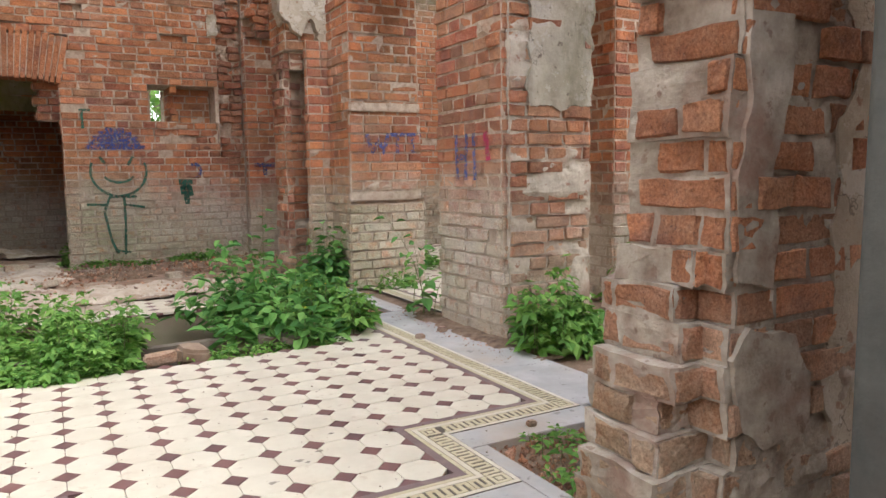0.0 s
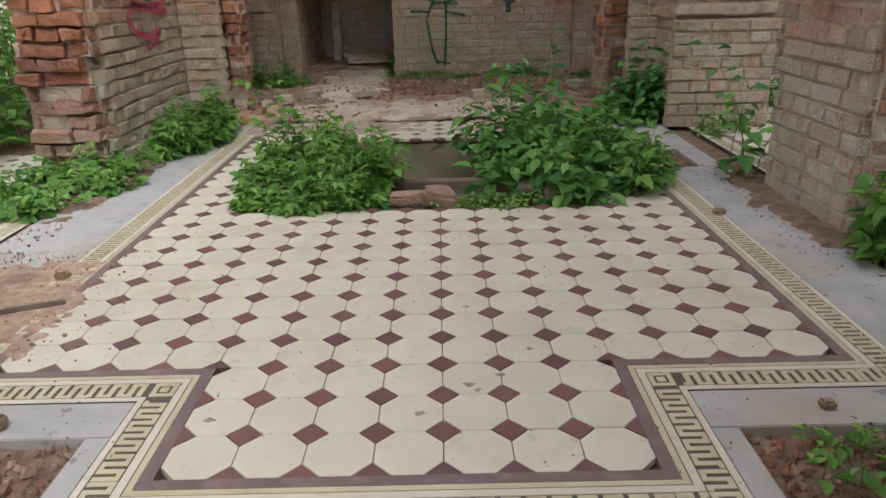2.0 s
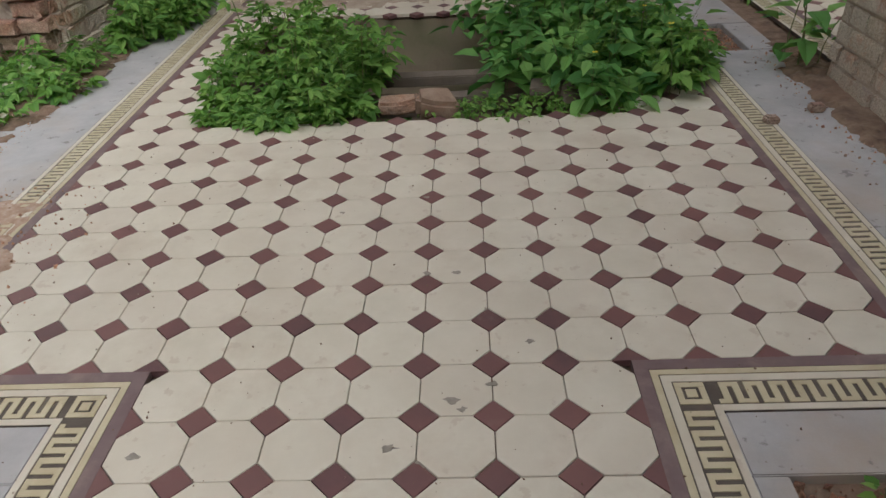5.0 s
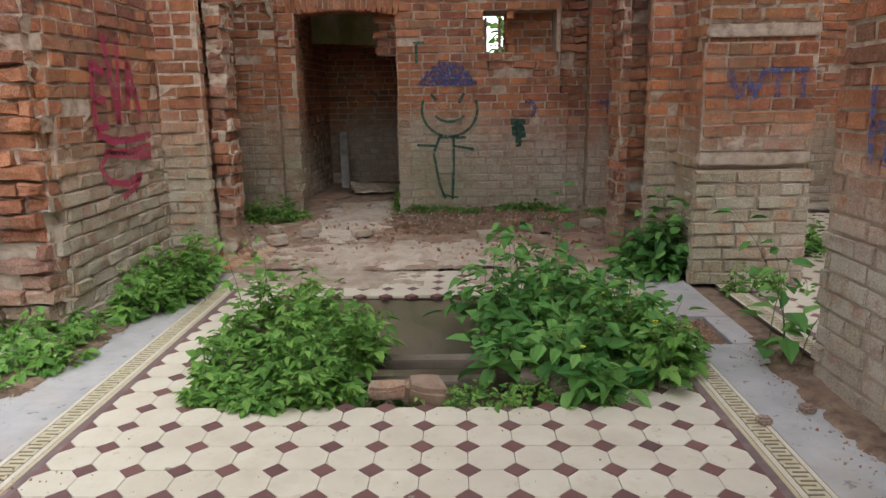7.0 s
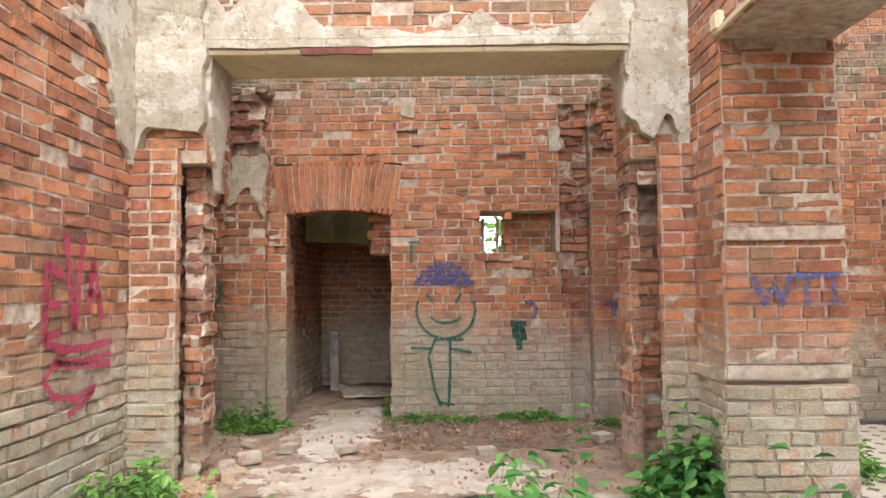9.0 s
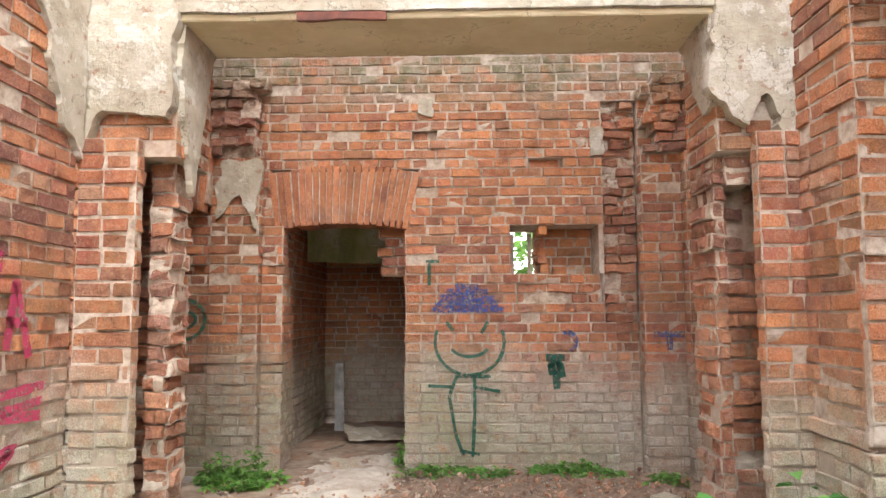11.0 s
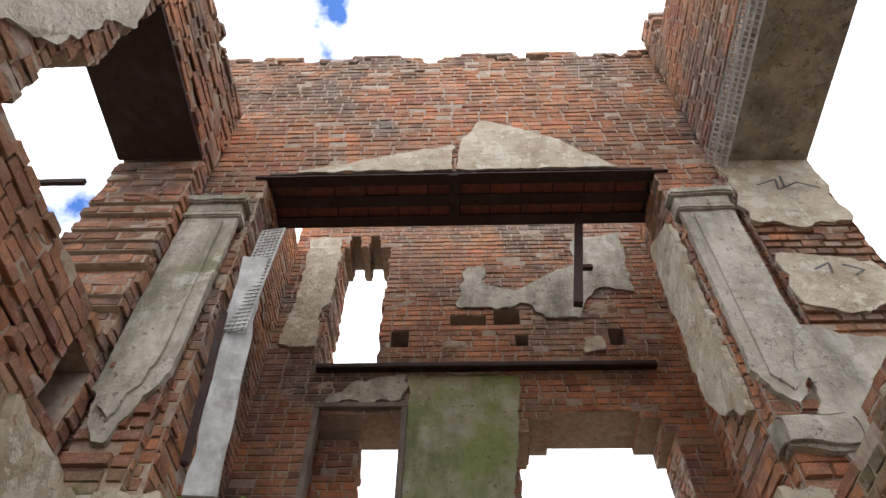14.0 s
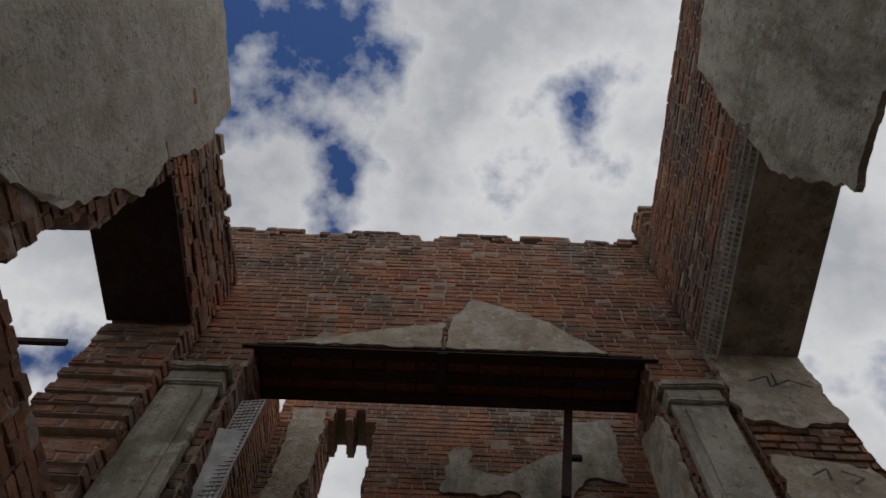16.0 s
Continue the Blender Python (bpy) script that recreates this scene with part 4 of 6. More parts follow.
pier_foot = tagged(new("pier_near_foot"), "ragged broken foot of the brick wall end, stepping outwards", "pier", kind="structure")
for k, x in enumerate((0.45, 0.455, 0.47, 0.475, 0.50, 0.505, 0.52, 0.565, 0.575, 0.585)):
    brick_wall("pier_near_foot", (x, -1.30 + 0.02 * (k % 3), 0), X, NY, 0.68 - x, k * COURSE, (k + 1) * COURSE, 0.26, singles=(0, 1, 0, 2), seed=430 + k, ragged=0.012, ends=(0.03, 0), parent=pier_foot, smear=0.12, **pier_look)
erode(pier_foot, 0.014, 0.008, NX)
pf = dict(origin=(0, -1.36, 0), along=X, facing=NY)
plaster_patch("pier_render", pts=[(0.66, 0.80), (0.79, 0.74), (0.78, 1.04), (0.83, 1.3), (0.77, 1.6), (0.65, 1.6), (0.68, 1.2), (0.65, 1.0)], thick=0.016, mat=PIER_MORTAR, seed=61, amp=0.012, label="grey cement smeared down the broken brick pier", **pf)
plaster_patch("pier_render", pts=[(0.64, 0.62), (0.70, 0.68), (0.86, 0.66), (0.93, 0.55), (0.90, 0.42), (0.76, 0.38), (0.68, 0.44)], thick=0.018, mat=PIER_MORTAR, seed=62, amp=0.014, label="grey cement smeared over the broken brick pier", **pf)
plaster_patch("pier_whitewash", pts=[(1.02, 0.2), (1.3, 0.2), (1.3, 1.7), (1.06, 1.7), (1.02, 1.42), (1.08, 1.3), (1.0, 1.16), (1.05, 1.0), (0.99, 0.9), (1.03, 0.72), (0.97, 0.55), (1.02, 0.4)], thick=0.012, mat=PLASTER, seed=63, amp=0.014, label="pale limewashed plaster with a toothed broken edge", **pf)
slab("plaster_jamb", 0.565, 1.2, -1.92, -1.68, 0, 3.0, PLASTER_SHADED, "grey plastered door jamb with its shade painted in", "wall", bevel=0.02, rough=0.012, cuts=6)
# walls that close the place
brick_wall("wall_back", (-7.0, -4.6, 0), X, Y, 14, 0, 3.2, 0.5, label="plain brick wall behind the hall", seed=19)
# The next two are raised, unseen, to keep skylight out of the side room.
brick_wall("wall_outer_right", (5.4, -4.5, 0), Y, NX, 11.5, 0, 6.4, 0.4, holes=[(5.2, 6.3, 0.9, 2.3, 0.05), (8.6, 9.8, 0.9, 2.3, 0.05)], label="far brick wall of the side room, raised to block sky", seed=20, topjag=4)
brick_wall("wall_far_right", (2.4, 6.75, 0), X, NY, 3.2, 0, 6.4, 0.4, label="brick end wall of the side room, raised to block sky", seed=21, topjag=4)
brick_wall("wall_side_partition", (3.3, 1.9, 0), X, NY, 2.1, 0, 3.0, 0.4, holes=[(0.25, 0.95, 0, 1.75, 0.04)], label="red brick partition with an opening in the side room", seed=23)
brick_wall("wall_outer_left", (-6.2, -4.5, 0), Y, X, 11.5, 0, 2.2, 0.4, holes=[(5.0, 8.5, 0.7, 3, 0.1)], label="low broken brick wall of the side room", seed=24, topjag=5)
brick_wall("wall_corridor", (-2.6, 9.6, 0), X, NY, 2.7, 0, 3.2, 0.3, label="dark brick wall at the end of the passage", seed=22)
# Added cover, not seen itself, that blocks the sky over the passage.
slab("ceiling", -2.6, 0.05, 7.5, 9.9, 2.9, 3.1, WOOD, "unseen plank ceiling added to darken the passage", "ceiling")
brick_wall("corridor_left", (-1.75, 7.36, 0), Y, X, 2.24, 0, 2.88, 0.3, label="dark brick side of the passage", seed=25)
brick_wall("corridor_right", (-0.2, 7.36, 0), Y, NX, 2.24, 0, 2.88, 0.3, label="dark brick side of the passage", seed=26)
brick_wall("door_infill", (-0.82, 6.98, 0), X, NY, 0.32, 1.72, 2.16, 0.2, ends=(0.12, 0), label="broken brick infill under the door arch", seed=27, ragged=0.03)
brick_wall("window_back", (-1.62, 7.1, 0), X, NY, 0.5, 3.9, 6.3, 0.2, ends=(0, 0.04), label="brick infill of the upper doorway", seed=28)

# ---------------------------------------------------------------- arches, lintels and beams
def fan_arch(label, x0, x1, z0, z1, y, deep, n_v, seed, spread=0.07):
    """A flat arch of upright bricks that fan outwards, over a mortar core."""
    arch = tagged(new("brick_arch"), label, "arch", kind="structure")
    rng = random.Random(seed)
    for i in range(n_v):
        f0, f1 = (i + 0.09) / n_v, (i + 0.91) / n_v
        pts = []
        for f, top in ((f0, 0), (f1, 0), (f1, 1), (f0, 1)):
            g = rng.uniform(-0.004, 0.004)
            x = x0 + f * (x1 - x0) if not top else x0 - spread + f * (x1 - x0 + 2.6 * spread)
            z = (z0 + 0.05 * math.sin(math.pi * f) if not top else z1 + 0.08 * math.sin(math.pi * f)) + 2 * g
            pts.append((x + g, z))
        jy = rng.uniform(-0.014, 0.002)
        cx, cz = sum(p[0] for p in pts) / 4, sum(p[1] for p in pts) / 4
        inner = [(0.93 * (x - cx), 0.0, 0.98 * (z - cz)) for x, z in pts]
        verts = inner + [(x - cx, 0.008, z - cz) for x, z in pts] + [(x - cx, deep, z - cz) for x, z in pts]
        faces = [(0, 1, 2, 3)] + [(a + q, 4 + a + q, 4 + (a + 1) % 4 + q, (a + 1) % 4 + q) for q in (0, 4) for a in range(4)]
        ob = part_data("brick", verts, faces, BRICK_ARCH, arch)
        ob.location = (cx, y - 0.005 + jy, cz)
    slab("arch_core", x0 - spread * 0.5, x1 + spread, y + 0.004, y + deep + 0.15, z0 + 0.07, z1 + 0.02, MORTAR, parent=arch)
    return arch


fan_arch("flat fan arch of orange bricks over the doorway", -1.66, -0.48, 2.12, 2.62, 6.745, 0.3, 21, 4)
fan_arch("flat fan arch of orange bricks over a niche", -2.92, -2.22, 2.26, 2.74, 6.50, 0.13, 11, 5, 0.03)

lintel = tagged(new("wide_lintel"), "cream plastered lintel over the wide opening", "lintel", kind="structure")
slab("soffit", -1.56, 1.37, 4.262, 4.83, 2.985, 3.03, PLASTER_WARM, parent=lintel, bevel=0.006)
slab("moulding", -1.58, 1.39, 4.235, 4.268, 3.02, 3.085, PLASTER, parent=lintel, bevel=0.012, cuts=16, rough=0.016)
slab("rusty_strip", -0.9, -0.4, 4.232, 4.262, 2.97, 3.018, RED_RUST_AND_SHADE, parent=lintel, bevel=0.004, cuts=5, rough=0.01)
plaster_patch("plaster_band", (0, 4.283, 0), X, NY, [(-1.95, 3.06), (1.75, 3.06), (1.75, 3.72), (1.5, 3.68), (1.18, 3.36), (1.0, 3.16), (0.5, 3.14), (0.35, 3.3), (0.14, 3.13), (-0.75, 3.16), (-0.95, 3.38), (-1.25, 3.42), (-1.42, 3.29), (-1.58, 3.6), (-1.8, 3.74), (-1.95, 3.72)], 0.03, seed=1, parent=lintel, amp=0.015)
plaster_patch("plaster_left", (0, 4.275, 0), X, NY, [(-2.28, 3.72), (-2.26, 2.7), (-2.2, 2.25), (-2.07, 2.2), (-1.96, 2.45), (-1.78, 2.48), (-1.6, 2.44), (-1.53, 2.6), (-1.555, 3.06), (-1.6, 3.72)], 0.09, seed=2, amp=0.02)
plaster_patch("plaster_right", (0, 4.275, 0), X, NY, [(1.36, 3.06), (1.31, 2.68), (1.34, 2.48), (1.5, 2.36), (1.6, 2.52), (1.7, 2.4), (1.70, 2.1), (1.74, 1.78), (1.84, 1.7), (1.88, 3.0), (1.9, 3.74), (1.5, 3.72)], 0.09, seed=3, amp=0.025)
plaster_patch("plaster_side_left", (-2.04, 0, 0), Y, X, [(3.45, 3.7), (3.62, 2.98), (3.8, 2.86), (4.0, 2.35), (4.18, 2.2), (4.2, 3.7)], 0.03, seed=4)
plaster_patch("jamb_plaster", (-1.55, 0, 0), Y, X, [(4.28, 3.0), (4.28, 2.55), (4.4, 2.3), (4.5, 2.05), (4.56, 2.3), (4.7, 2.8), (4.8, 3.0)], 0.03, seed=5)
plaster_patch("jamb_plaster_right", (1.36, 0, 0), Y, NX, [(4.28, 3.0), (4.28, 2.5), (4.42, 2.45), (4.6, 2.75), (4.8, 3.0)], 0.03, seed=6)
# upper storey of the wide wall
tri = dict(origin=(0, 4.285, 0), along=X, facing=NY)
plaster_patch("gable_plaster", pts=[(-1.5, 6.98), (-0.13, 6.98), (-0.13, 7.42), (-0.5, 7.32), (-1.05, 7.12)], seed=7, amp=0.012, label="pale broken plaster above the iron beams", **tri)
plaster_patch("gable_plaster", pts=[(-0.1, 6.98), (1.3, 6.98), (0.88, 7.45), (0.42, 7.8), (0.14, 7.9), (-0.06, 7.5)], seed=8, amp=0.012, label="pale broken plaster above the iron beams", **tri)
beams = tagged(new("iron_beams"), "rusty iron beams carrying the upper wall", "beam", kind="structure")
for y in (4.32, 4.54, 4.76):
    slab("iron_beam", -1.85, 1.72, y - 0.055, y + 0.055, 6.90, 6.915, RUST_AND_SHADE, parent=beams)
    slab("beam_web", -1.85, 1.72, y - 0.008, y + 0.008, 6.915, 7.02, RUST_AND_SHADE, parent=beams)
# Shade between the beams is put into the infill's near-black colour.
slab("beam_infill", -1.74, 1.60, 4.285, 4.8, 6.965, 6.99, RUST_AND_SHADE, parent=beams)
infill_rng = random.Random(9)
# These bricks take the dark rust red as painted shade, not rust.
for y in (4.435, 4.655):
    for k in range(12):
        slab("brick", -1.72 + 0.275 * k, -1.72 + 0.275 * k + 0.262, y - 0.06, y + 0.06, 6.93 + infill_rng.uniform(0, 0.012), 6.962, RED_RUST_AND_SHADE, parent=beams)
slab("beam_strap", -0.16, -0.08, 4.27, 4.78, 6.88, 6.9, RUST_AND_SHADE, parent=beams)
slab("cornice", -1.66, 2.0, 6.66, 6.76, 6.92, 6.99, RUST_AND_SHADE, "dark rusted ledge across the upper far wall", "ledge", bevel=0.01)


def pilaster_block(name, x0, x1, foot, label, seed):
    """A plastered upper pilaster on a brick core: broken shell, raised band, neck and moulded cap."""
    root = tagged(new(name), label, "pilaster", kind="structure")
    brick_wall("core", (x0 + 0.02, 4.215, 0), X, NY, x1 - x0 - 0.04, 3.7, 6.15, 0.09, parent=root, seed=seed, ragged=0.02, missing=0.08)
    w = x1 - x0
    shell = [(x0, 6.16), (x0, foot + 0.35), (x0 + 0.2 * w, foot + 0.12), (x0 + 0.45 * w, foot), (x0 + 0.7 * w, foot + 0.25), (x1, foot + 0.5), (x1, 6.16)]
    plaster_patch("shaft", (0, 4.205, 0), X, NY, shell, 0.035, PLASTER_DIRTY, seed=seed, amp=0.02, smooth=(0, 5, 6), parent=root)
    band = [(x0 + 0.2 * w, 6.08), (x0 + 0.2 * w, foot + 0.25), (x0 + 0.45 * w, foot + 0.12), (x0 + 0.66 * w, foot + 0.4), (x0 + 0.78 * w, foot + 0.6), (x0 + 0.78 * w, 6.08)]
    plaster_patch("raised_band", (0, 4.175, 0), X, NY, band, 0.025, PLASTER_DIRTY, seed=seed + 1, amp=0.012, smooth=(0, 4, 5), parent=root)
    slab("neck", x0 - 0.02, x1 + 0.02, 4.15, 4.30, 6.15, 6.21, PLASTER_DIRTY, parent=root, bevel=0.012, rough=0.012, cuts=4)
    slab("cap_neck", x0 - 0.01, x1 + 0.01, 4.16, 4.30, 6.21, 6.32, PLASTER_DIRTY, parent=root, bevel=0.008, rough=0.012, cuts=4)
    slab("cap", x0 - 0.05, x1 + 0.05, 4.12, 4.30, 6.32, 6.40, PLASTER_DIRTY, parent=root, bevel=0.015, rough=0.02, cuts=5)
    return root


pilaster_block("upper_pilaster_left", -2.22, -1.80, 4.02, "grey stained plaster pilaster with broken edges", 81)
pilaster_block("upper_pilaster_right", 1.62, 2.02, 4.2, "grey plaster pilaster with a moulded cap", 83)
slab("pilaster_base", 1.60, 2.03, 4.13, 4.30, 3.92, 4.16, PLASTER_DIRTY, "crumbling grey plaster base of the pilaster", "base", bevel=0.03, rough=0.028, cuts=7)
rj = dict(origin=(0, 4.19, 0), along=X, facing=NY)
plaster_patch("jamb_wall_plaster", pts=[(2.1, 6.9), (2.86, 6.9), (2.84, 6.0), (2.5, 5.9), (2.1, 6.0)], seed=9, label="pale plaster with black scribbles on the side pier", **rj)
plaster_patch("jamb_wall_plaster", pts=[(2.12, 5.6), (2.75, 5.5), (2.8, 5.2), (2.5, 4.95), (2.12, 5.05)], seed=10, label="pale plaster with black scribbles on the side pier", **rj)
plaster_patch("jamb_wall_plaster", pts=[(1.9, 4.9), (2.6, 4.7), (2.5, 4.2), (1.9, 3.72)], seed=11, label="dirty plaster on the side pier", mat=PLASTER_DIRTY, **rj)
plaster_patch("reveal_plaster", (1.575, 0, 0), Y, NX, [(4.31, 4.3), (4.31, 6.2), (4.8, 6.5), (4.8, 4.8), (4.6, 4.5)], 0.03, seed=12)
# side walls of the upper hall
plaster_patch("upper_plaster_left", (-2.24, 0, 0), Y, X, [(0.2, 4.7), (2.1, 4.85), (2.45, 5.25), (2.55, 5.95), (2.72, 6.3), (2.6, 6.75), (2.68, 7.6), (2.5, 8.3), (0.2, 8.5)], 0.03, PLASTER_PALE, seed=13, label="broad sheet of dirty cream plaster with broken edges")
plaster_patch("upper_plaster_right", (2.09, 0, 0), Y, NX, [(0.2, 5.2), (2.2, 5.3), (2.4, 6.2), (2.25, 7.2), (2.0, 8.2), (0.2, 8.6)], 0.03, PLASTER_DIRTY, seed=14, label="broad sheet of grey plaster with broken edges")
slab("right_soffit", 2.09, 2.86, 1.4, 4.2, 6.87, 6.902, PLASTER_DIRTY, "plastered soffit of the open bay", "soffit", bevel=0.005)
# The left underside's shade is painted as its near-black colour.
slab("left_soffit", -2.96, -2.24, 2.75, 4.03, 6.82, 6.852, RUST_AND_SHADE, "soffit of the open bay, its shade painted near-black", "soffit", bevel=0.005)
slab("passage_soffit", 1.72, 2.47, 2.03, 3.66, 2.85, 2.885, PLASTER_WARM, "cream plaster soffit of the passage", "soffit", bevel=0.005)
# plaster on the upper far wall
fw = dict(origin=(0, 6.745, 0), along=X, facing=NY)
plaster_patch("far_plaster", pts=[(-0.02, 8.72), (0.24, 8.72), (0.22, 8.3), (0.6, 8.25), (0.95, 8.5), (1.35, 8.75), (1.4, 9.3), (2.05, 9.4), (2.02, 8.2), (1.6, 8.3), (1.42, 8.05), (1.3, 7.72), (0.9, 7.74), (0.72, 7.98), (0.3, 7.92), (-0.12, 7.95)], seed=15, mat=PLASTER_DIRTY, label="grey plaster remains on the upper far wall", **fw)
plaster_patch("far_plaster", pts=[(1.28, 7.18), (1.52, 7.2), (1.5, 7.42), (1.3, 7.4)], seed=16, label="small pale plaster spot on the upper far wall", **fw)
plaster_patch("far_plaster", pts=[(-2.18, 7.35), (-1.72, 7.3), (-1.78, 7.8), (-1.66, 8.2), (-1.68, 9.4), (-2.12, 9.4), (-2.08, 8.4)], seed=60, label="pale plaster beside the tall upper window", **fw)
plaster_patch("far_plaster", pts=[(-0.64, 3.9), (-0.64, 6.86), (0.55, 6.86), (0.5, 6.3), (0.42, 5.7), (0.32, 4.8), (0.3, 3.9)], seed=17, mat=PLASTER_MOSS, label="mossy green plaster between the upper windows", **fw)
plaster_patch("far_plaster", pts=[(-1.5, 6.5), (-0.68, 6.5), (-0.68, 6.86), (-1.2, 6.8)], seed=18, mat=PLASTER_DIRTY, label="mossy green plaster over the upper doorway", **fw)
plaster_patch("wall_patch", pts=[(-0.40, 3.14), (-0.26, 3.13), (-0.24, 3.3), (-0.38, 3.31)], seed=19, label="small grey plaster spot on brick", **fw)
plaster_patch("wall_patch", pts=[(1.14, 2.76), (1.25, 2.78), (1.25, 3.0), (1.15, 3.02)], seed=20, label="small white plaster spot on brick", **fw)
plaster_patch("pilaster_plaster", (0, 6.598, 0), X, NY, [(-2.14, 2.2), (-1.95, 2.4), (-1.78, 2.1), (-1.74, 2.72), (-2.1, 2.72)], 0.03, seed=21)
plaster_patch("pier_plaster", (0, 1.172, 0), X, NY, [(1.92, 1.44), (2.42, 1.46), (2.44, 2.2), (2.3, 2.86), (1.95, 2.86)], 0.02, PLASTER_DIRTY, seed=22, label="grey cement plaster on a brick pier")
frame_ = tagged(new("upper_door_frame"), "dark weathered wooden frame of the upper doorway", "frame", kind="structure")
slab("jamb", -1.60, -1.54, 6.70, 6.86, 3.9, 6.42, WOOD, parent=frame_, bevel=0.004)
slab("jamb", -0.70, -0.64, 6.70, 6.86, 3.9, 6.42, WOOD, parent=frame_, bevel=0.004)
slab("head", -1.60, -0.64, 6.69, 6.86, 6.40, 6.46, WOOD, parent=frame_, bevel=0.004)

# ---------------------------------------------------------------- side room floors
def tile_field(name, x0, y0, nx, ny, label):
    """A field of octagons and small squares, laid as one sheet."""
    verts, faces, idx = [], [], []
    ov, of = octagon_mesh()
    av, af = accent_mesh(None)
    for i in range(nx):
        for j in range(ny):
            for (v, f), m, ox, oy in (((ov, of), 0, (i + 0.5) * P, (j + 0.5) * P), ((av, af), 1, i * P, j * P)):
                k = len(verts)
                verts += [(x + x0 + ox, y + y0 + oy, z) for x, y, z in v]
                faces += [tuple(q + k for q in face) for face in f]
                idx += [m] * len(f)
    ob = part_data(name, verts, faces, [CREAM, MAROON])
    ob.data.polygons.foreach_set("material_index", idx)
    return tagged(ob, label, "floor", kind="structure")


tile_field("floor_right", 2.06, 2.06, 13, 26, "cream and maroon tile floor of the side room")
tile_field("floor_right_near", 2.0, -1.8, 13, 12, "cream and maroon tile floor of the side room")
tile_field("floor_left", -4.4, 0.6, 13, 15, "cream and maroon tile floor of the side room")
border_run(2.06, 4.2, 2.06, 2.05, -1)
border_run(1.83 + P, 0.24, 3.6, 0.24, 1)
border_run(-2.19, 0.6, -2.19, 2.9, -1)

# ---------------------------------------------------------------- plants
def leaf_points(rng, length, width):
    fold, droop = rng.uniform(0.1, 0.3) * width, rng.uniform(0.05, 0.3) * length
    return [(0, 0, 0), (0, length * 0.33, -droop * 0.1), (0, length * 0.68, -droop * 0.45), (0, length, -droop), (-width / 2, length * 0.28, fold), (-width * 0.40, length * 0.62, fold - droop * 0.4),
            (width / 2, length * 0.28, fold), (width * 0.40, length * 0.62, fold - droop * 0.4)]


LEAF_FACES = [(0, 1, 4), (1, 2, 5, 4), (2, 3, 5), (0, 6, 1), (1, 6, 7, 2), (2, 7, 3)]


def plant(name, label, stems, leaf, per_stem, seed, mat=None, broad=0.62, category="plant", flowers=0, lean=0.35, lobes=1):
    """A clump: stems are (x, y, z, height); leaves in pairs along each, larger below and smaller above."""
    rng = random.Random(seed)
    root = tagged(new(name), label, category)
    cx, cy = sum(s[0] for s in stems) / len(stems), sum(s[1] for s in stems) / len(stems)
    cz = min(s[2] for s in stems)
    root.location = (cx, cy, cz)
    lv, lf, sv, sf = [], [], [], []
    tops = []
    for x, y, z, h in stems:
        az, ln = rng.uniform(0, 6.28), rng.uniform(0, lean) * h
        pts = []
        for k in range(5):
            f = k / 4
            pts.append(Vector((x - cx + math.cos(az) * ln * f * f, y - cy + math.sin(az) * ln * f * f, z - cz + h * f)))
        tops.append(pts[-1])
        r0 = 0.0025 + 0.003 * h
        for k in range(4):
            for a in range(3):
                b0, b1 = a * 2.094, (a + 1) * 2.094
                ra, rb = r0 * (1 - k / 5), r0 * (1 - (k + 1) / 5)
                q = len(sv)
                for p, r, ang in ((pts[k], ra, b0), (pts[k], ra, b1), (pts[k + 1], rb, b1), (pts[k + 1], rb, b0)):
                    sv.append((p.x + r * math.cos(ang), p.y + r * math.sin(ang), p.z))
                sf.append((q, q + 1, q + 2, q + 3))
        spin = rng.uniform(0, 6.28)
        for k in range(per_stem):
            f = 0.12 + 0.88 * (k + rng.random()) / per_stem
            i = min(3, int(f * 4))
            p = pts[i].lerp(pts[i + 1], f * 4 - i)
            spin += 2.4 + rng.uniform(-0.6, 0.6)
            size = leaf * rng.uniform(0.6, 1.15) * (1.1 - 0.55 * f)
            m = Matrix.Translation(p) @ Matrix.Rotation(spin, 4, "Z") @ Matrix.Translation((0, size * rng.uniform(0.05, 0.7), 0)) @ Matrix.Rotation(rng.uniform(-0.7, 0.55), 4, "X") @ Matrix.Rotation(rng.gauss(0, 0.35), 4, "Y")
            for b in range(lobes):
                ang, k2 = (0.0, 1.0) if b == 0 else (0.95 * (1 if b == 1 else -1), 0.72)
                mb = m @ Matrix.Rotation(ang, 4, "Z")
                q = len(lv)
                lv += [tuple(mb @ Vector(v)) for v in leaf_points(rng, size * k2, size * k2 * broad * rng.uniform(0.8, 1.15))]
                lf += [tuple(q + v for v in face) for face in LEAF_FACES]
    part_data("stalk", sv, sf, STEM, root)["kind"] = "stuff"
    part_data("foliage", lv, lf, mat or LEAF, root)["kind"] = "stuff"
    if flowers:
        fv, ff = [], []
        for p in rng.sample(tops, min(flowers, len(tops))):
            for a in range(4):
                ang = a * 1.571 + rng.random()
                q = len(fv)
                o = p + Vector((0, 0, 0.012))
                fv += [tuple(o), tuple(o + Vector((0.011 * math.cos(ang - 0.5), 0.011 * math.sin(ang - 0.5), 0.004))), tuple(o + Vector((0.014 * math.cos(ang), 0.014 * math.sin(ang), 0.003))), tuple(o + Vector((0.011 * math.cos(ang + 0.5), 0.011 * math.sin(ang + 0.5), 0.004)))]
                ff.append((q, q + 1, q + 2, q + 3))
        part_data("blossom", fv, ff, FLOWER, root, "small yellow flowers")["kind"] = "stuff"
    return root


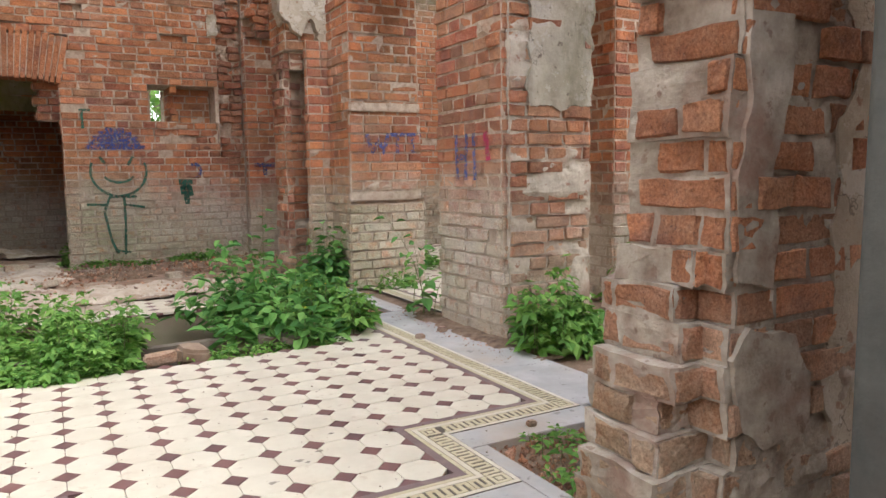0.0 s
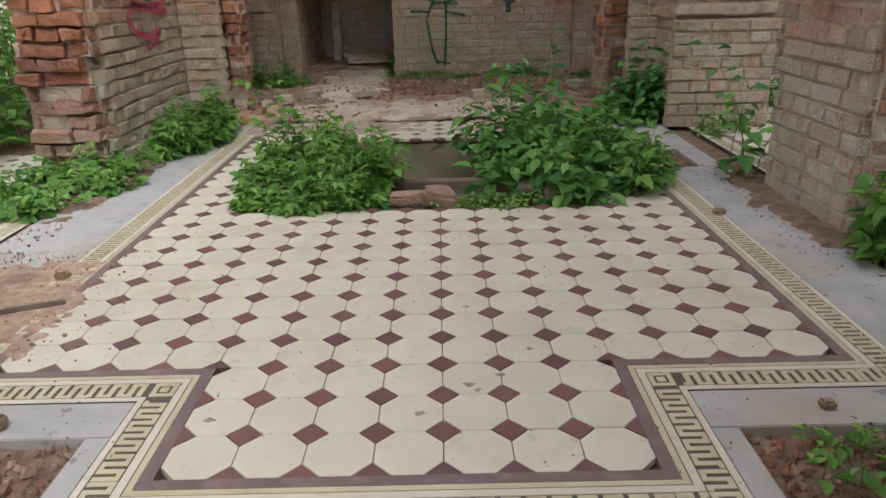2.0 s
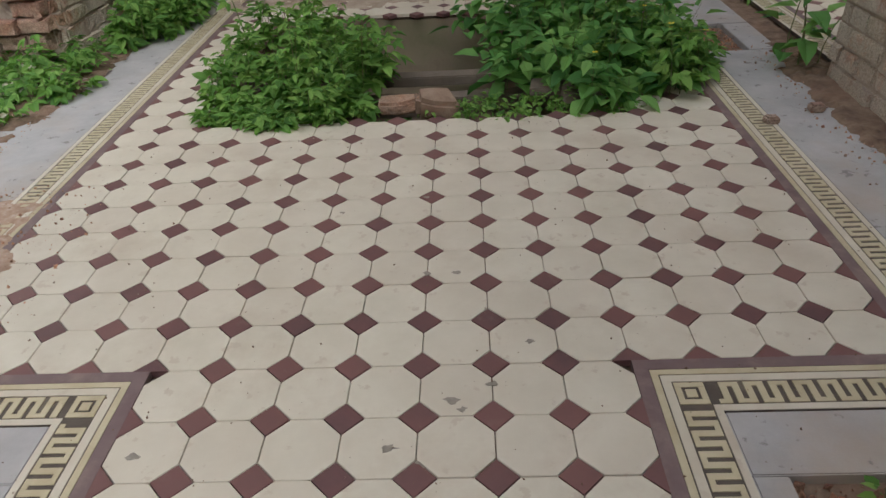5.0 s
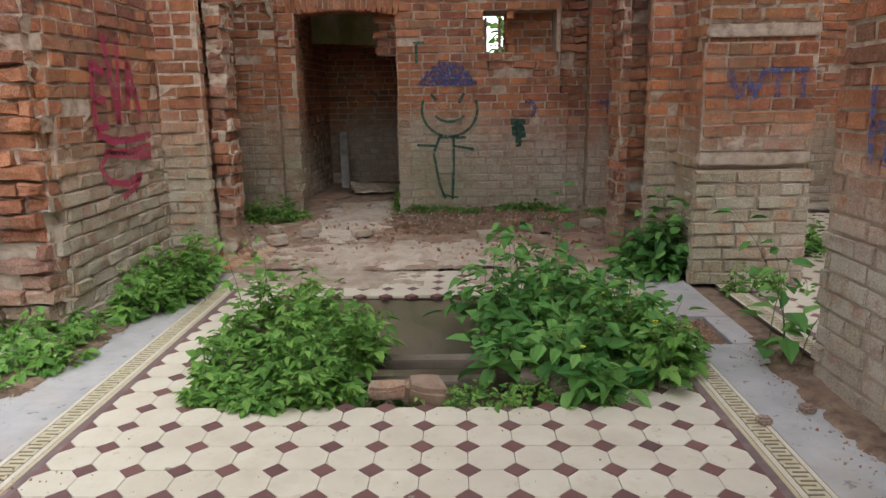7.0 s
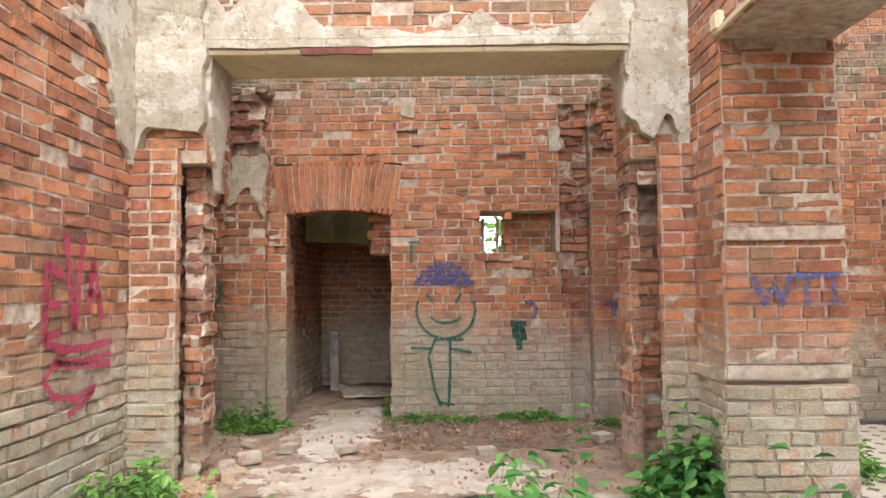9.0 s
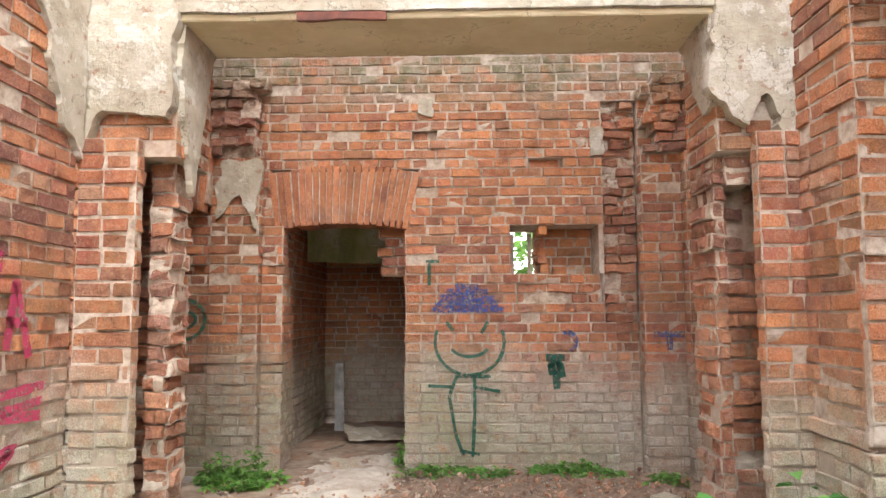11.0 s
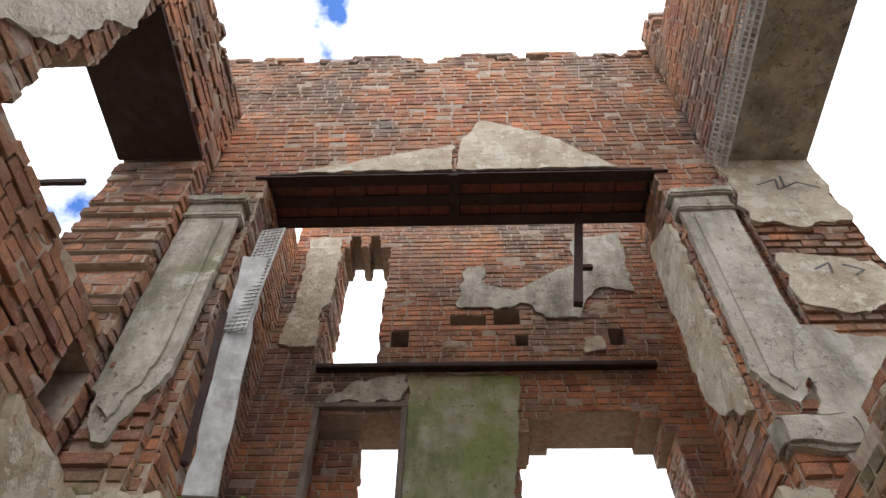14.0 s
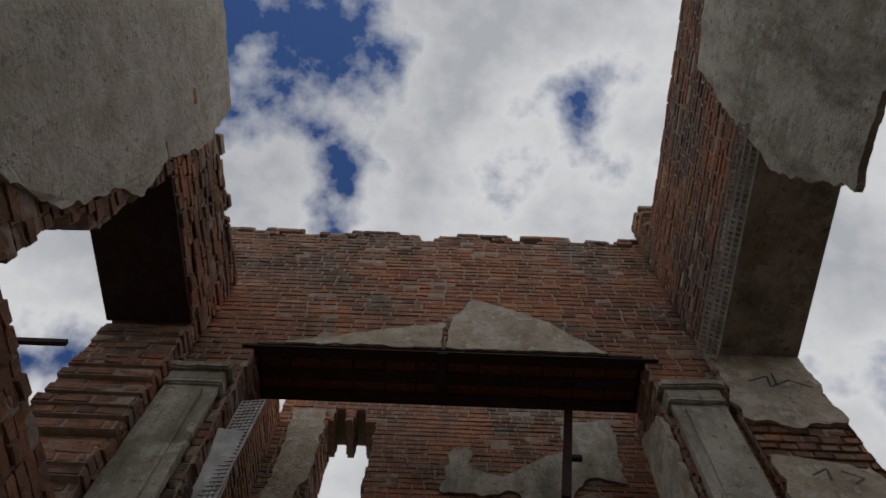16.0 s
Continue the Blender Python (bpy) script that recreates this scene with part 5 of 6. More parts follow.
FLOWER = mottled("yellow_petal", [(0.3, (0.65, 0.5, 0.02)), (0.7, (0.8, 0.65, 0.05))], 30)


def patch(rng, n, x0, x1, y0, y1, z, h0, h1, shape=None):
    res = []
    while len(res) < n:
        x, y = rng.uniform(x0, x1), rng.uniform(y0, y1)
        u, v = (x - (x0 + x1) / 2) / ((x1 - x0) / 2), (y - (y0 + y1) / 2) / ((y1 - y0) / 2)
        if u * u + v * v > 1:
            continue
        k = (1 - 0.5 * (u * u + v * v) ** 0.7) * max(0.25, 0.78 + 1.15 * noise.noise(Vector((x * 4.2, y * 4.2, 8))))
        res.append((x, y, z, rng.uniform(h0, h1) * k if shape is None else shape(x, y, rng)))
    return res


pr = random.Random(77)
# left of the pit: low lobed herbs
st = patch(pr, 88, -1.12, -0.22, 1.68, 2.75, -0.02, 0.16, 0.50) + patch(pr, 40, -1.1, -0.3, 1.68, 1.98, -0.01, 0.10, 0.2) + patch(pr, 18, -1.2, -0.5, 2.4, 3.1, -0.02, 0.35, 0.58)
plant("herb_clump", "dense fresh green herbs spilling over the pit edge", st, 0.098, 13, 1, LEAF, 0.5, lobes=3)
# right of the pit: taller nettles and celandine
st = patch(pr, 92, 0.22, 1.24, 1.78, 3.2, -0.02, 0.28, 0.70) + patch(pr, 22, 0.1, 0.95, 2.5, 3.3, -0.02, 0.6, 0.92)
plant("nettle_clump", "tall deep green nettles growing out of the pit", st, 0.145, 14, 2, LEAF_DEEP, 0.58, flowers=10)
st = patch(pr, 70, 0.75, 1.3, 1.85, 2.75, 0.0, 0.18, 0.45)
plant("celandine_clump", "light green celandine with small yellow flowers", st, 0.10, 13, 3, LEAF, 0.52, flowers=16, lobes=3)
st = patch(pr, 70, -0.1, 0.95, 1.68, 1.92, -0.02, 0.05, 0.16)
plant("low_weeds", "low fresh weeds along the broken tile edge", st, 0.05, 8, 4, LEAF, 0.55)
st = patch(pr, 30, -0.6, 0.2, 2.2, 2.9, -0.55, 0.2, 0.4)
plant("pit_weeds", "shaded weeds inside the pit", st, 0.08, 8, 5, LEAF_DEEP, 0.6)
# along the side wall
st = patch(pr, 75, -2.03, -1.55, 2.85, 4.1, 0.0, 0.22, 0.52)
plant("wall_herbs", "fresh green herbs along the foot of the brick wall", st, 0.11, 12, 6, LEAF, 0.5, flowers=4, lobes=3)
st = patch(pr, 70, -2.5, -1.78, 1.6, 2.95, -0.02, 0.12, 0.34)
plant("wall_weeds", "low green weeds in the broken opening", st, 0.10, 10, 7, LEAF, 0.5, lobes=3)
# by the pier and the passage
st = patch(pr, 45, 1.32, 1.8, 3.75, 4.15, 0.0, 0.35, 0.72)
plant("pier_nettles", "dark green nettles against the brick pilaster", st, 0.16, 10, 8, LEAF_DEEP, 0.66)
st = patch(pr, 16, 1.85, 2.45, 3.3, 3.6, 0.0, 0.12, 0.26)
plant("passage_weeds", "small green weeds at the foot of the pier", st, 0.07, 9, 9, LEAF, 0.65)
plant("sapling", "slender sapling with broad drooping leaves", [(1.70, 2.18, 0, 0.62), (1.74, 2.24, 0, 0.78), (1.66, 2.26, 0, 0.5), (1.78, 2.16, 0, 0.4)], 0.16, 9, 10, LEAF_DEEP, 0.62, "sapling", lean=0.5)
st = patch(pr, 40, 1.72, 2.3, 0.72, 1.16, -0.02, 0.35, 0.8)
plant("pier_shrub", "broad-leaved green shrub in front of the brick pier", st, 0.125, 13, 11, LEAF, 0.52, lobes=3)
st = patch(pr, 9, 0.86, 1.12, -0.5, -0.2, -0.02, 0.08, 0.2)
plant("near_weeds", "small green weeds in bare soil by the pier", st, 0.055, 10, 12, LEAF, 0.6)
st = patch(pr, 7, 0.74, 0.86, -0.75, -0.5, -0.02, 0.08, 0.16)
plant("near_weeds", "small green weeds in bare soil by the pier", st, 0.05, 8, 13, LEAF, 0.6)
# back room
for k, (x0, x1, y0, y1, n, h) in enumerate(((-2.1, -1.45, 6.05, 6.5, 45, 0.26), (-0.5, 0.42, 6.52, 6.72, 45, 0.16), (0.5, 1.4, 6.5, 6.72, 45, 0.17), (-0.62, -0.4, 6.9, 7.3, 16, 0.38), (1.5, 1.75, 6.3, 6.5, 8, 0.14))):
    plant("floor_herbs", "low fresh green herbs at the foot of the far wall", patch(pr, n, x0, x1, y0, y1, 0.01, h * 0.6, h), 0.09, 9, 20 + k, LEAF, 0.5, lobes=3)
# side rooms and outside
for k, (x0, x1, y0, y1, n, h, lf) in enumerate(((2.5, 3.2, 5.6, 6.5, 45, 0.45, 0.12), (3.0, 3.6, 1.0, 1.7, 40, 1.1, 0.14), (-4.6, -3.0, 1.4, 4.4, 150, 2.2, 0.16), (-4.8, -2.9, 4.4, 6.6, 150, 2.6, 0.16), (3.4, 4.6, 3.0, 5.0, 60, 0.6, 0.13), (2.6, 3.2, 4.4, 5.0, 30, 0.35, 0.1))):
    plant("side_shrub", "green undergrowth in the open side room", patch(pr, n, x0, x1, y0, y1, -0.02, h * 0.5, h), lf, 12, 30 + k, LEAF, 0.68)
plant("window_shrub", "tall green shrub outside behind the small window", patch(pr, 130, 0.4, 2.4, 8.5, 9.9, -0.05, 3.2, 5.0), 0.24, 34, 45, LEAF, 0.6, "shrub")
plant("ledge_grass", "tufts of green grass on the broken wall ledge", patch(pr, 26, -1.65, -0.95, 4.35, 4.75, 3.63, 0.15, 0.36), 0.16, 6, 40, LEAF, 0.1)


def tree(name, label, x, y, h, spread, seed, leaves=2600):
    rng = random.Random(seed)
    root = tagged(new(name), label, "tree")
    root.location = (x, y, -0.06)
    bm = bmesh.new()
    tips = []

    def limb(p, d, r, ln, depth):
        q = p + d * ln
        m = Matrix.Translation((p + q) / 2) @ d.to_track_quat("Z", "Y").to_matrix().to_4x4()
        bmesh.ops.create_cone(bm, segments=7, radius1=r, radius2=r * 0.65, depth=ln, matrix=m)
        tips.append(q)
        if depth:
            for _ in range(3):
                limb(q, (d + Vector((rng.uniform(-0.9, 0.9), rng.uniform(-0.9, 0.9), rng.uniform(-0.1, 0.6)))).normalized(), r * 0.6, ln * rng.uniform(0.55, 0.8), depth - 1)

    limb(Vector((0, 0, 0)), Vector((0.03, 0.02, 1)).normalized(), 0.16, h * 0.38, 3)
    part("trunk", bm, WOOD, root)
    lv, lf = [], []
    crown = [t for t in tips if t.z > h * 0.3]
    for _ in range(leaves):
        p = rng.choice(crown) + Vector((rng.gauss(0, spread), rng.gauss(0, spread), rng.gauss(0, spread * 0.8)))
        m = Matrix.Translation(p) @ Euler((rng.uniform(-1, 1), rng.uniform(-1, 1), rng.uniform(0, 6.28))).to_matrix().to_4x4()
        q = len(lv)
        lv += [tuple(m @ Vector(v)) for v in leaf_points(rng, 0.2, 0.13)]
        lf += [tuple(q + v for v in face) for face in LEAF_FACES]
    part_data("crown", lv, lf, LEAF, root)
    return root


tree("tree", "leafy green tree beyond the far wall", 1.6, 14.0, 6.0, 0.7, 1)
tree("tree", "leafy green tree beyond the side room", -9.0, 5.0, 5.0, 0.8, 2)
tree("tree", "leafy green tree beyond the side room", 9.5, 4.0, 5.0, 0.8, 3)

# ---------------------------------------------------------------- debris
def crumbs(name, label, n, x0, x1, y0, y1, z, s0, s1, mat, seed, skip=None):
    rng = random.Random(seed)
    verts, faces = [], []
    for _ in range(n):
        x, y, s = rng.uniform(x0, x1), rng.uniform(y0, y1), s0 * (s1 / s0) ** (rng.random() ** 2)
        if skip and skip(x, y, rng):
            continue
        k = len(verts)
        t = Euler((rng.uniform(0, 3), rng.uniform(0, 3), rng.uniform(0, 6))).to_matrix()
        for sx, sy, sz in ((1, 0, 0), (-1, 0, 0), (0, 1, 0), (0, -1, 0), (0, 0, 1), (0, 0, -1)):
            v = t @ Vector((sx * rng.uniform(0.5, 1), sy * rng.uniform(0.4, 0.9), sz * rng.uniform(0.3, 0.6))) * s
            verts.append((x + v.x, y + v.y, z + s * 0.3 + v.z))
        faces += [tuple(k + i for i in f) for f in ((0, 2, 4), (2, 1, 4), (1, 3, 4), (3, 0, 4), (2, 0, 5), (1, 2, 5), (3, 1, 5), (0, 3, 5))]
    ob = part_data(name, verts, faces, mat)
    return tagged(ob, label, "rubble", kind="stuff")


CRUMB = brick_material("rubble_bits", True, [(0.40, 0.17, 0.11), (0.45, 0.36, 0.28), (0.30, 0.22, 0.17), (0.55, 0.48, 0.40), (0.22, 0.15, 0.11)], -5, 0, 0.0)


def near_edge(d):
    return lambda x, y, rng: rng.random() > d


crumbs("brick_rubble", "crushed brick and plaster bits on the floor", 2600, -2.0, 1.9, 4.2, 6.7, 0.02, 0.004, 0.035, CRUMB, 1)
crumbs("brick_rubble", "crushed brick and plaster along the side wall", 1300, -2.05, -1.80, 0.9, 4.2, -0.005, 0.003, 0.018, CRUMB, 2)
crumbs("brick_rubble", "crushed brick and soil around the pier", 1500, 1.45, 1.8, 0.8, 2.5, -0.005, 0.002, 0.013, CRUMB, 3, lambda x, y, rng: rng.random() > (x - 1.42) / 0.3)
crumbs("brick_rubble", "loose gravel beside the pier", 1500, 0.76, 1.3, -1.1, -0.18, -0.03, 0.004, 0.03, CRUMB, 4)
crumbs("brick_rubble", "loose gravel beside the tile border", 2600, -1.9, -0.93, -1.2, -0.17, -0.03, 0.004, 0.03, CRUMB, 5)
crumbs("brick_rubble", "reddish dust and crumbs over the tile edge", 2600, -1.95, -1.1, 0.2, 1.2, 0.0, 0.0015, 0.012, CRUMB, 6, lambda x, y, rng: rng.random() < (x + 1.95) / 0.95)
crumbs("floor_litter", "small dark crumbs and leaf bits on the tiles", 420, -1.3, 1.35, -0.5, 1.7, 0.0, 0.0015, 0.007, SOIL, 7)
crumbs("floor_litter", "small pale crumbs on the tiles", 160, -1.9, 1.7, -0.5, 1.7, 0.0, 0.0015, 0.006, PLASTER, 8)
crumbs("brick_rubble", "broken brick heap below the ragged jamb", 260, -1.95, -1.5, 4.0, 4.9, 0.03, 0.01, 0.07, CRUMB, 9)
crumbs("brick_rubble", "bits filling a missing floor slab", 500, 1.37, 1.56, 2.46, 2.91, -0.03, 0.004, 0.015, CRUMB, 10)


def loose_brick(seed, length=0.2):
    rng = random.Random(seed)
    bm = box_bm(-length / 2, length / 2, -0.065, 0.065, 0, 0.07, 0.008, 0.012, 2, seed)
    return bm


for k, (x, y, a, s) in enumerate(((0.39, 5.18, 15, 1.0), (-0.75, 5.32, 40, 0.8), (-1.22, 5.35, 75, 1.0), (-1.45, 5.0, 20, 1.1), (-1.55, 4.75, 110, 0.9), (-1.28, 5.62, 60, 0.9), (1.42, 5.7, 30, 1.0), (-1.05, 6.9, 10, 1.0), (-1.75, 4.6, 50, 1.0), (-1.6, 5.55, 150, 0.8))):
    ob = part("loose_brick", loose_brick(k, 0.15 + 0.1 * ((k * 37) % 10) / 10), BRICK)
    tagged(ob, "broken red brick lying on the dusty floor", "brick", "loose bricks")
    ob.matrix_world = pose(x, y, 0.02, 0, 0, a) @ Matrix.Diagonal((s, s, s, 1))
stone = part("stone_lump", box_bm(-0.085, 0.085, -0.06, 0.06, 0, 0.09, 0.02, 0.04, 4, 9), RUBBLE_FLOOR)
tagged(stone, "brown lump of broken masonry at the pit edge", "stone")
stone.matrix_world = pose(-0.02, 1.80, -0.02, 0, 12, 20)
wedge_stone = part("stone_lump", box_bm(-0.11, 0.11, -0.05, 0.05, 0, 0.06, 0.015, 0.03, 4, 21), BRICK_ROUGH)
tagged(wedge_stone, "reddish broken brick lump lying at the pit edge", "stone")
wedge_stone.matrix_world = pose(-0.16, 1.83, -0.01, 0, -8, -12)
for x, y, w, a, lab in ((0.66, 1.86, 0.22, 4, "short grey weathered plank at the pit edge"), (0.52, 1.95, 0.2, -8, "short grey weathered plank at the pit edge")):
    ob = part("plank", box_bm(-w / 2, w / 2, -0.06, 0.06, 0, 0.035, 0.004, 0.008, 3), WOOD)
    tagged(ob, lab, "plank")
    ob.matrix_world = pose(x, y, 0.01, 4, 0, a)
for k, (y, z) in enumerate(((2.34, -0.07), (2.2, -0.13), (2.75, -0.4))):
    ob = part("pit_board", box_bm(-0.98, 0.94, -0.05, 0.05, 0, 0.05, 0.006, 0.012, 6), WOOD)
    tagged(ob, "dark rotten board across the pit", "board", "pit boards")
    ob.matrix_world = pose(-0.02, y, z, 0, 0, 1.5 * k)
for x, y, s in ((1.341, 1.537, 0.028), (1.56, 1.64, 0.03), (-1.18, -0.12, 0.03), (-1.5, 0.9, 0.025), (1.02, -0.1, 0.02)):
    ob = part("pebble", box_bm(-s, s, -s * 0.8, s * 0.8, 0, s * 1.3, s * 0.3, s * 0.3, 2, x), BRICK_JAMB)
    tagged(ob, "small dark brick pebble on the floor", "pebble", "pebbles on the floor")
    ob.location = (x, y, -0.004)
for k, (z, y, a) in enumerate(((2.33, 8.22, 1), (2.12, 8.20, -1), (1.92, 8.19, 2))):
    ob = part("hanging_board", box_bm(-0.72, 0.72, -0.02, 0.02, 0, 0.19, 0.004, 0.01, 4, k + 2), PLASTER_MOSS)
    tagged(ob, "greenish weathered board across the passage head", "board", "passage boards")
    ob.matrix_world = pose(-0.97, y, z, 0, a, 0)
board = part("fallen_sheet", box_bm(-0.42, 0.42, -0.25, 0.25, 0, 0.012, 0.0, 0.05, 6, 3), PLASTER)
tagged(board, "pale buckled sheet lying in the dark passage", "sheet")
board.matrix_world = pose(-0.85, 8.3, 0.08, 6, 4, 15)
post = part("leaning_post", box_bm(-0.05, 0.05, -0.04, 0.04, 0, 0.8, 0.006, 0.01, 3), ZINC)
tagged(post, "pale post standing in the dark passage", "post")
post.matrix_world = pose(-1.45, 8.9, 0, 2, 0, 10)
for x, y, a, ln in ((-1.3, 7.9, 62, 0.9), (-1.0, 8.7, 20, 0.6), (1.05, -0.45, 30, 0.35), (1.1, -0.38, 55, 0.3), (-1.6, 0.55, 25, 0.5)):
    ob = part("stick", box_bm(-ln / 2, ln / 2, -0.012, 0.012, 0, 0.02, 0.005, 0.006, 4, x), WOOD)
    tagged(ob, "thin dry broken stick on the ground", "stick")
    ob.matrix_world = pose(x, y, 0.0, 0, 0, a)

# window frame in the small opening of the far wall
wf = tagged(new("window_small"), "peeling white wooden window frame in the small opening", "window", kind="structure")
slab("window_frame", 0.445, 0.475, 6.98, 7.06, 1.69, 2.1, PLASTER, parent=wf, bevel=0.004)
slab("window_frame", 0.60, 0.63, 6.98, 7.06, 1.69, 2.1, PLASTER, parent=wf, bevel=0.004)
slab("window_sill", 0.43, 0.86, 6.77, 7.0, 1.638, 1.685, MORTAR, parent=wf, rough=0.04, cuts=7)

# ---------------------------------------------------------------- graffiti
def spray(name, color, cover):
    m, n, l, b = material(name, 0.7)
    b.inputs["Base Color"].default_value = (*color, 1)
    place = world_place(n)
    mx, tr = n.new("ShaderNodeMixShader"), n.new("ShaderNodeBsdfTransparent")
    f = node_ramp(n, l, node_noise(n, l, place, 38, 6, 0.75), [(0.5 - cover * 0.3, 0.0), (0.62 - cover * 0.25, 0.92)])
    l.new(f, mx.inputs["Fac"])
    l.new(tr.outputs["BSDF"], mx.inputs[1])
    l.new(b.outputs["BSDF"], mx.inputs[2])
    l.new(mx.outputs["Shader"], [x for x in n if x.type == "OUTPUT_MATERIAL"][0].inputs["Surface"])
    return m


PINK, GREEN_S, BLUE_S, BLACK_S = spray("crimson_spray", (0.42, 0.03, 0.10), 0.45), spray("green_spray", (0.015, 0.12, 0.08), 0.5), spray("blue_spray", (0.07, 0.10, 0.28), 0.28), spray("black_spray", (0.03, 0.03, 0.03), 0.6)


def strokes(name, label, origin, along, facing, lines, width, mat, lift=0.019):
    """Sprayed lines on a wall: each a run of (u, z)."""
    along, facing = Vector(along), Vector(facing)
    root = tagged(new(name), label, "graffiti", kind="structure")
    for line in lines:
        verts, faces = [], []
        pts = []
        for a, b in zip(line, line[1:]):
            k = max(2, int(math.hypot(b[0] - a[0], b[1] - a[1]) / 0.03))
            pts += [(a[0] + (b[0] - a[0]) * i / k, a[1] + (b[1] - a[1]) * i / k) for i in range(k)]
        pts.append(line[-1])
        for i, (u, z) in enumerate(pts):
            p, q = pts[max(0, i - 1)], pts[min(len(pts) - 1, i + 1)]
            dx, dz = q[0] - p[0], q[1] - p[1]
            ln = math.hypot(dx, dz) or 1
            w = width / 2 * (1 + 0.35 * noise.noise(Vector((u * 14, z * 14, 1))))
            for s in (-1, 1):
                v = Vector(origin) + along * (u - dz / ln * w * s) + facing * lift
                verts.append((v.x, v.y, z + dx / ln * w * s))
            if i:
                k = 2 * i
                faces.append((k - 2, k - 1, k + 1, k))
        part_data("stroke", verts, faces, mat, root)
    return root


def ring(cx, cz, rx, rz, a0=0, a1=360, n=22):
    return [(cx + rx * math.cos(radians(a0 + (a1 - a0) * i / n)), cz + rz * math.sin(radians(a0 + (a1 - a0) * i / n))) for i in range(n + 1)]


strokes("graffiti_letters", "crimson spray letters EVA on the brick wall", (-2.05, 0, 0), Y, X,
        [[(3.22, 1.50), (3.20, 1.1)], [(3.22, 1.5), (3.38, 1.44)], [(3.21, 1.30), (3.36, 1.28)], [(3.2, 1.11), (3.36, 1.13)], [(3.40, 1.68), (3.50, 1.13)], [(3.58, 1.66), (3.51, 1.13)],
         [(3.70, 1.52), (3.65, 1.22)], [(3.70, 1.54), (3.82, 1.18)], [(3.64, 1.34), (3.80, 1.34)]], 0.05, PINK)
strokes("graffiti_scrawl", "crimson spray scrawl on the brick wall", (-2.05, 0, 0), Y, X,
        [[(3.2, 1.08), (3.4, 1.03), (3.65, 1.02), (3.95, 1.04)], [(3.3, 0.97), (3.6, 0.94), (3.94, 0.97)], [(3.93, 0.90), (3.6, 0.92), (3.3, 0.96), (3.2, 0.88), (3.3, 0.78), (3.55, 0.74), (3.75, 0.78), (3.62, 0.7), (3.45, 0.66)]], 0.045, PINK)
strokes("graffiti_face", "green spray drawing of a round-headed stick shape", (0, 6.75, 0), X, NY,
        [ring(0.06, 1.13, 0.30, 0.29, -200, 20), ring(0.06, 1.13, 0.18, 0.13, -150, -30, 10), [(-0.05, 0.84), (-0.12, 0.66), (-0.06, 0.32), (0.0, 0.16)], [(0.1, 0.84), (0.1, 0.5), (0.08, 0.15)], [(-0.06, 0.83), (0.24, 0.83)], [(-0.3, 0.75), (-0.08, 0.74)], [(0.1, 0.74), (0.32, 0.7)], [(-0.14, 1.3), (-0.08, 1.22)], [(0.16, 1.2), (0.22, 1.3)], [(-0.29, 1.83), (-0.29, 1.62)], [(-0.32, 1.83), (-0.2, 1.83)], [(-0.03, 0.2), (0.14, 0.17)]], 0.028, GREEN_S)
strokes("graffiti_cap", "blue spray cap above the drawn face", (0, 6.75, 0), X, NY,
        [[(-0.28, 1.41), (0.36, 1.41)], [(-0.24, 1.46), (0.32, 1.46)], [(-0.2, 1.51), (0.28, 1.51)], [(-0.14, 1.56), (0.22, 1.56)], [(-0.06, 1.61), (0.14, 1.61)]], 0.055, spray("blue_cap_spray", (0.05, 0.08, 0.26), 0.3))
strokes("graffiti_blot", "dark green paint blot with drips", (0, 6.75, 0), X, NY, [[(0.72, 0.99), (0.88, 0.99)], [(0.74, 0.94), (0.86, 0.94)], [(0.8, 0.94), (0.81, 0.72)], [(0.84, 0.94), (0.86, 0.82)], [(0.76, 0.94), (0.77, 0.84)]], 0.06, spray("green_blot_spray", (0.01, 0.10, 0.07), 0.55))
strokes("graffiti_blue", "faded blue spray letters on the brick pier", (0, 3.615, 0), X, NY,
        [[(1.88, 1.42), (1.94, 1.24), (2.0, 1.36), (2.05, 1.24), (2.1, 1.42)], [(2.12, 1.41), (2.28, 1.41)], [(2.19, 1.41), (2.19, 1.24)], [(2.28, 1.41), (2.44, 1.41)], [(2.35, 1.41), (2.35, 1.24)]], 0.035, BLUE_S)
strokes("graffiti_blue", "faded blue spray marks on the brick", (0, 6.62, 0), X, NY, [[(1.62, 1.19), (1.88, 1.19)], [(1.75, 1.19), (1.75, 1.06)]], 0.05, BLUE_S)
strokes("graffiti_blue", "faded blue spray marks on the brick", (0, 6.75, 0), X, NY, [ring(0.9, 1.12, 0.08, 0.09, -60, 110, 8)], 0.045, BLUE_S)
strokes("graffiti_blue", "faded blue spray letters on the brick pier", (1.75, 0, 0), Y, NX, [[(1.72, 1.3), (1.70, 1.0)], [(1.58, 1.3), (1.6, 1.0)], [(1.72, 1.15), (1.58, 1.15)], [(1.5, 1.3), (1.48, 1.0)]], 0.04, BLUE_S)
strokes("graffiti_red", "crimson spray mark on the brick pier", (1.75, 0, 0), Y, NX, [[(1.36, 1.3), (1.32, 1.12)]], 0.05, PINK)
strokes("graffiti_red", "crimson spray blot on the end wall", (0, 6.75, 0), X, NY, [[(2.66, 1.35), (2.7, 1.0)], [(2.72, 1.2), (2.9, 0.95)], [(2.7, 1.02), (2.95, 1.02)], [(2.98, 1.45), (3.0, 1.15)]], 0.1, PINK)
strokes("graffiti_green", "green spray swirl in the niche", (0, 6.64, 0), X, NY, [ring(-2.4, 1.33, 0.17, 0.17, -150, 130), ring(-2.4, 1.33, 0.09, 0.07, -90, 120, 10)], 0.03, GREEN_S)
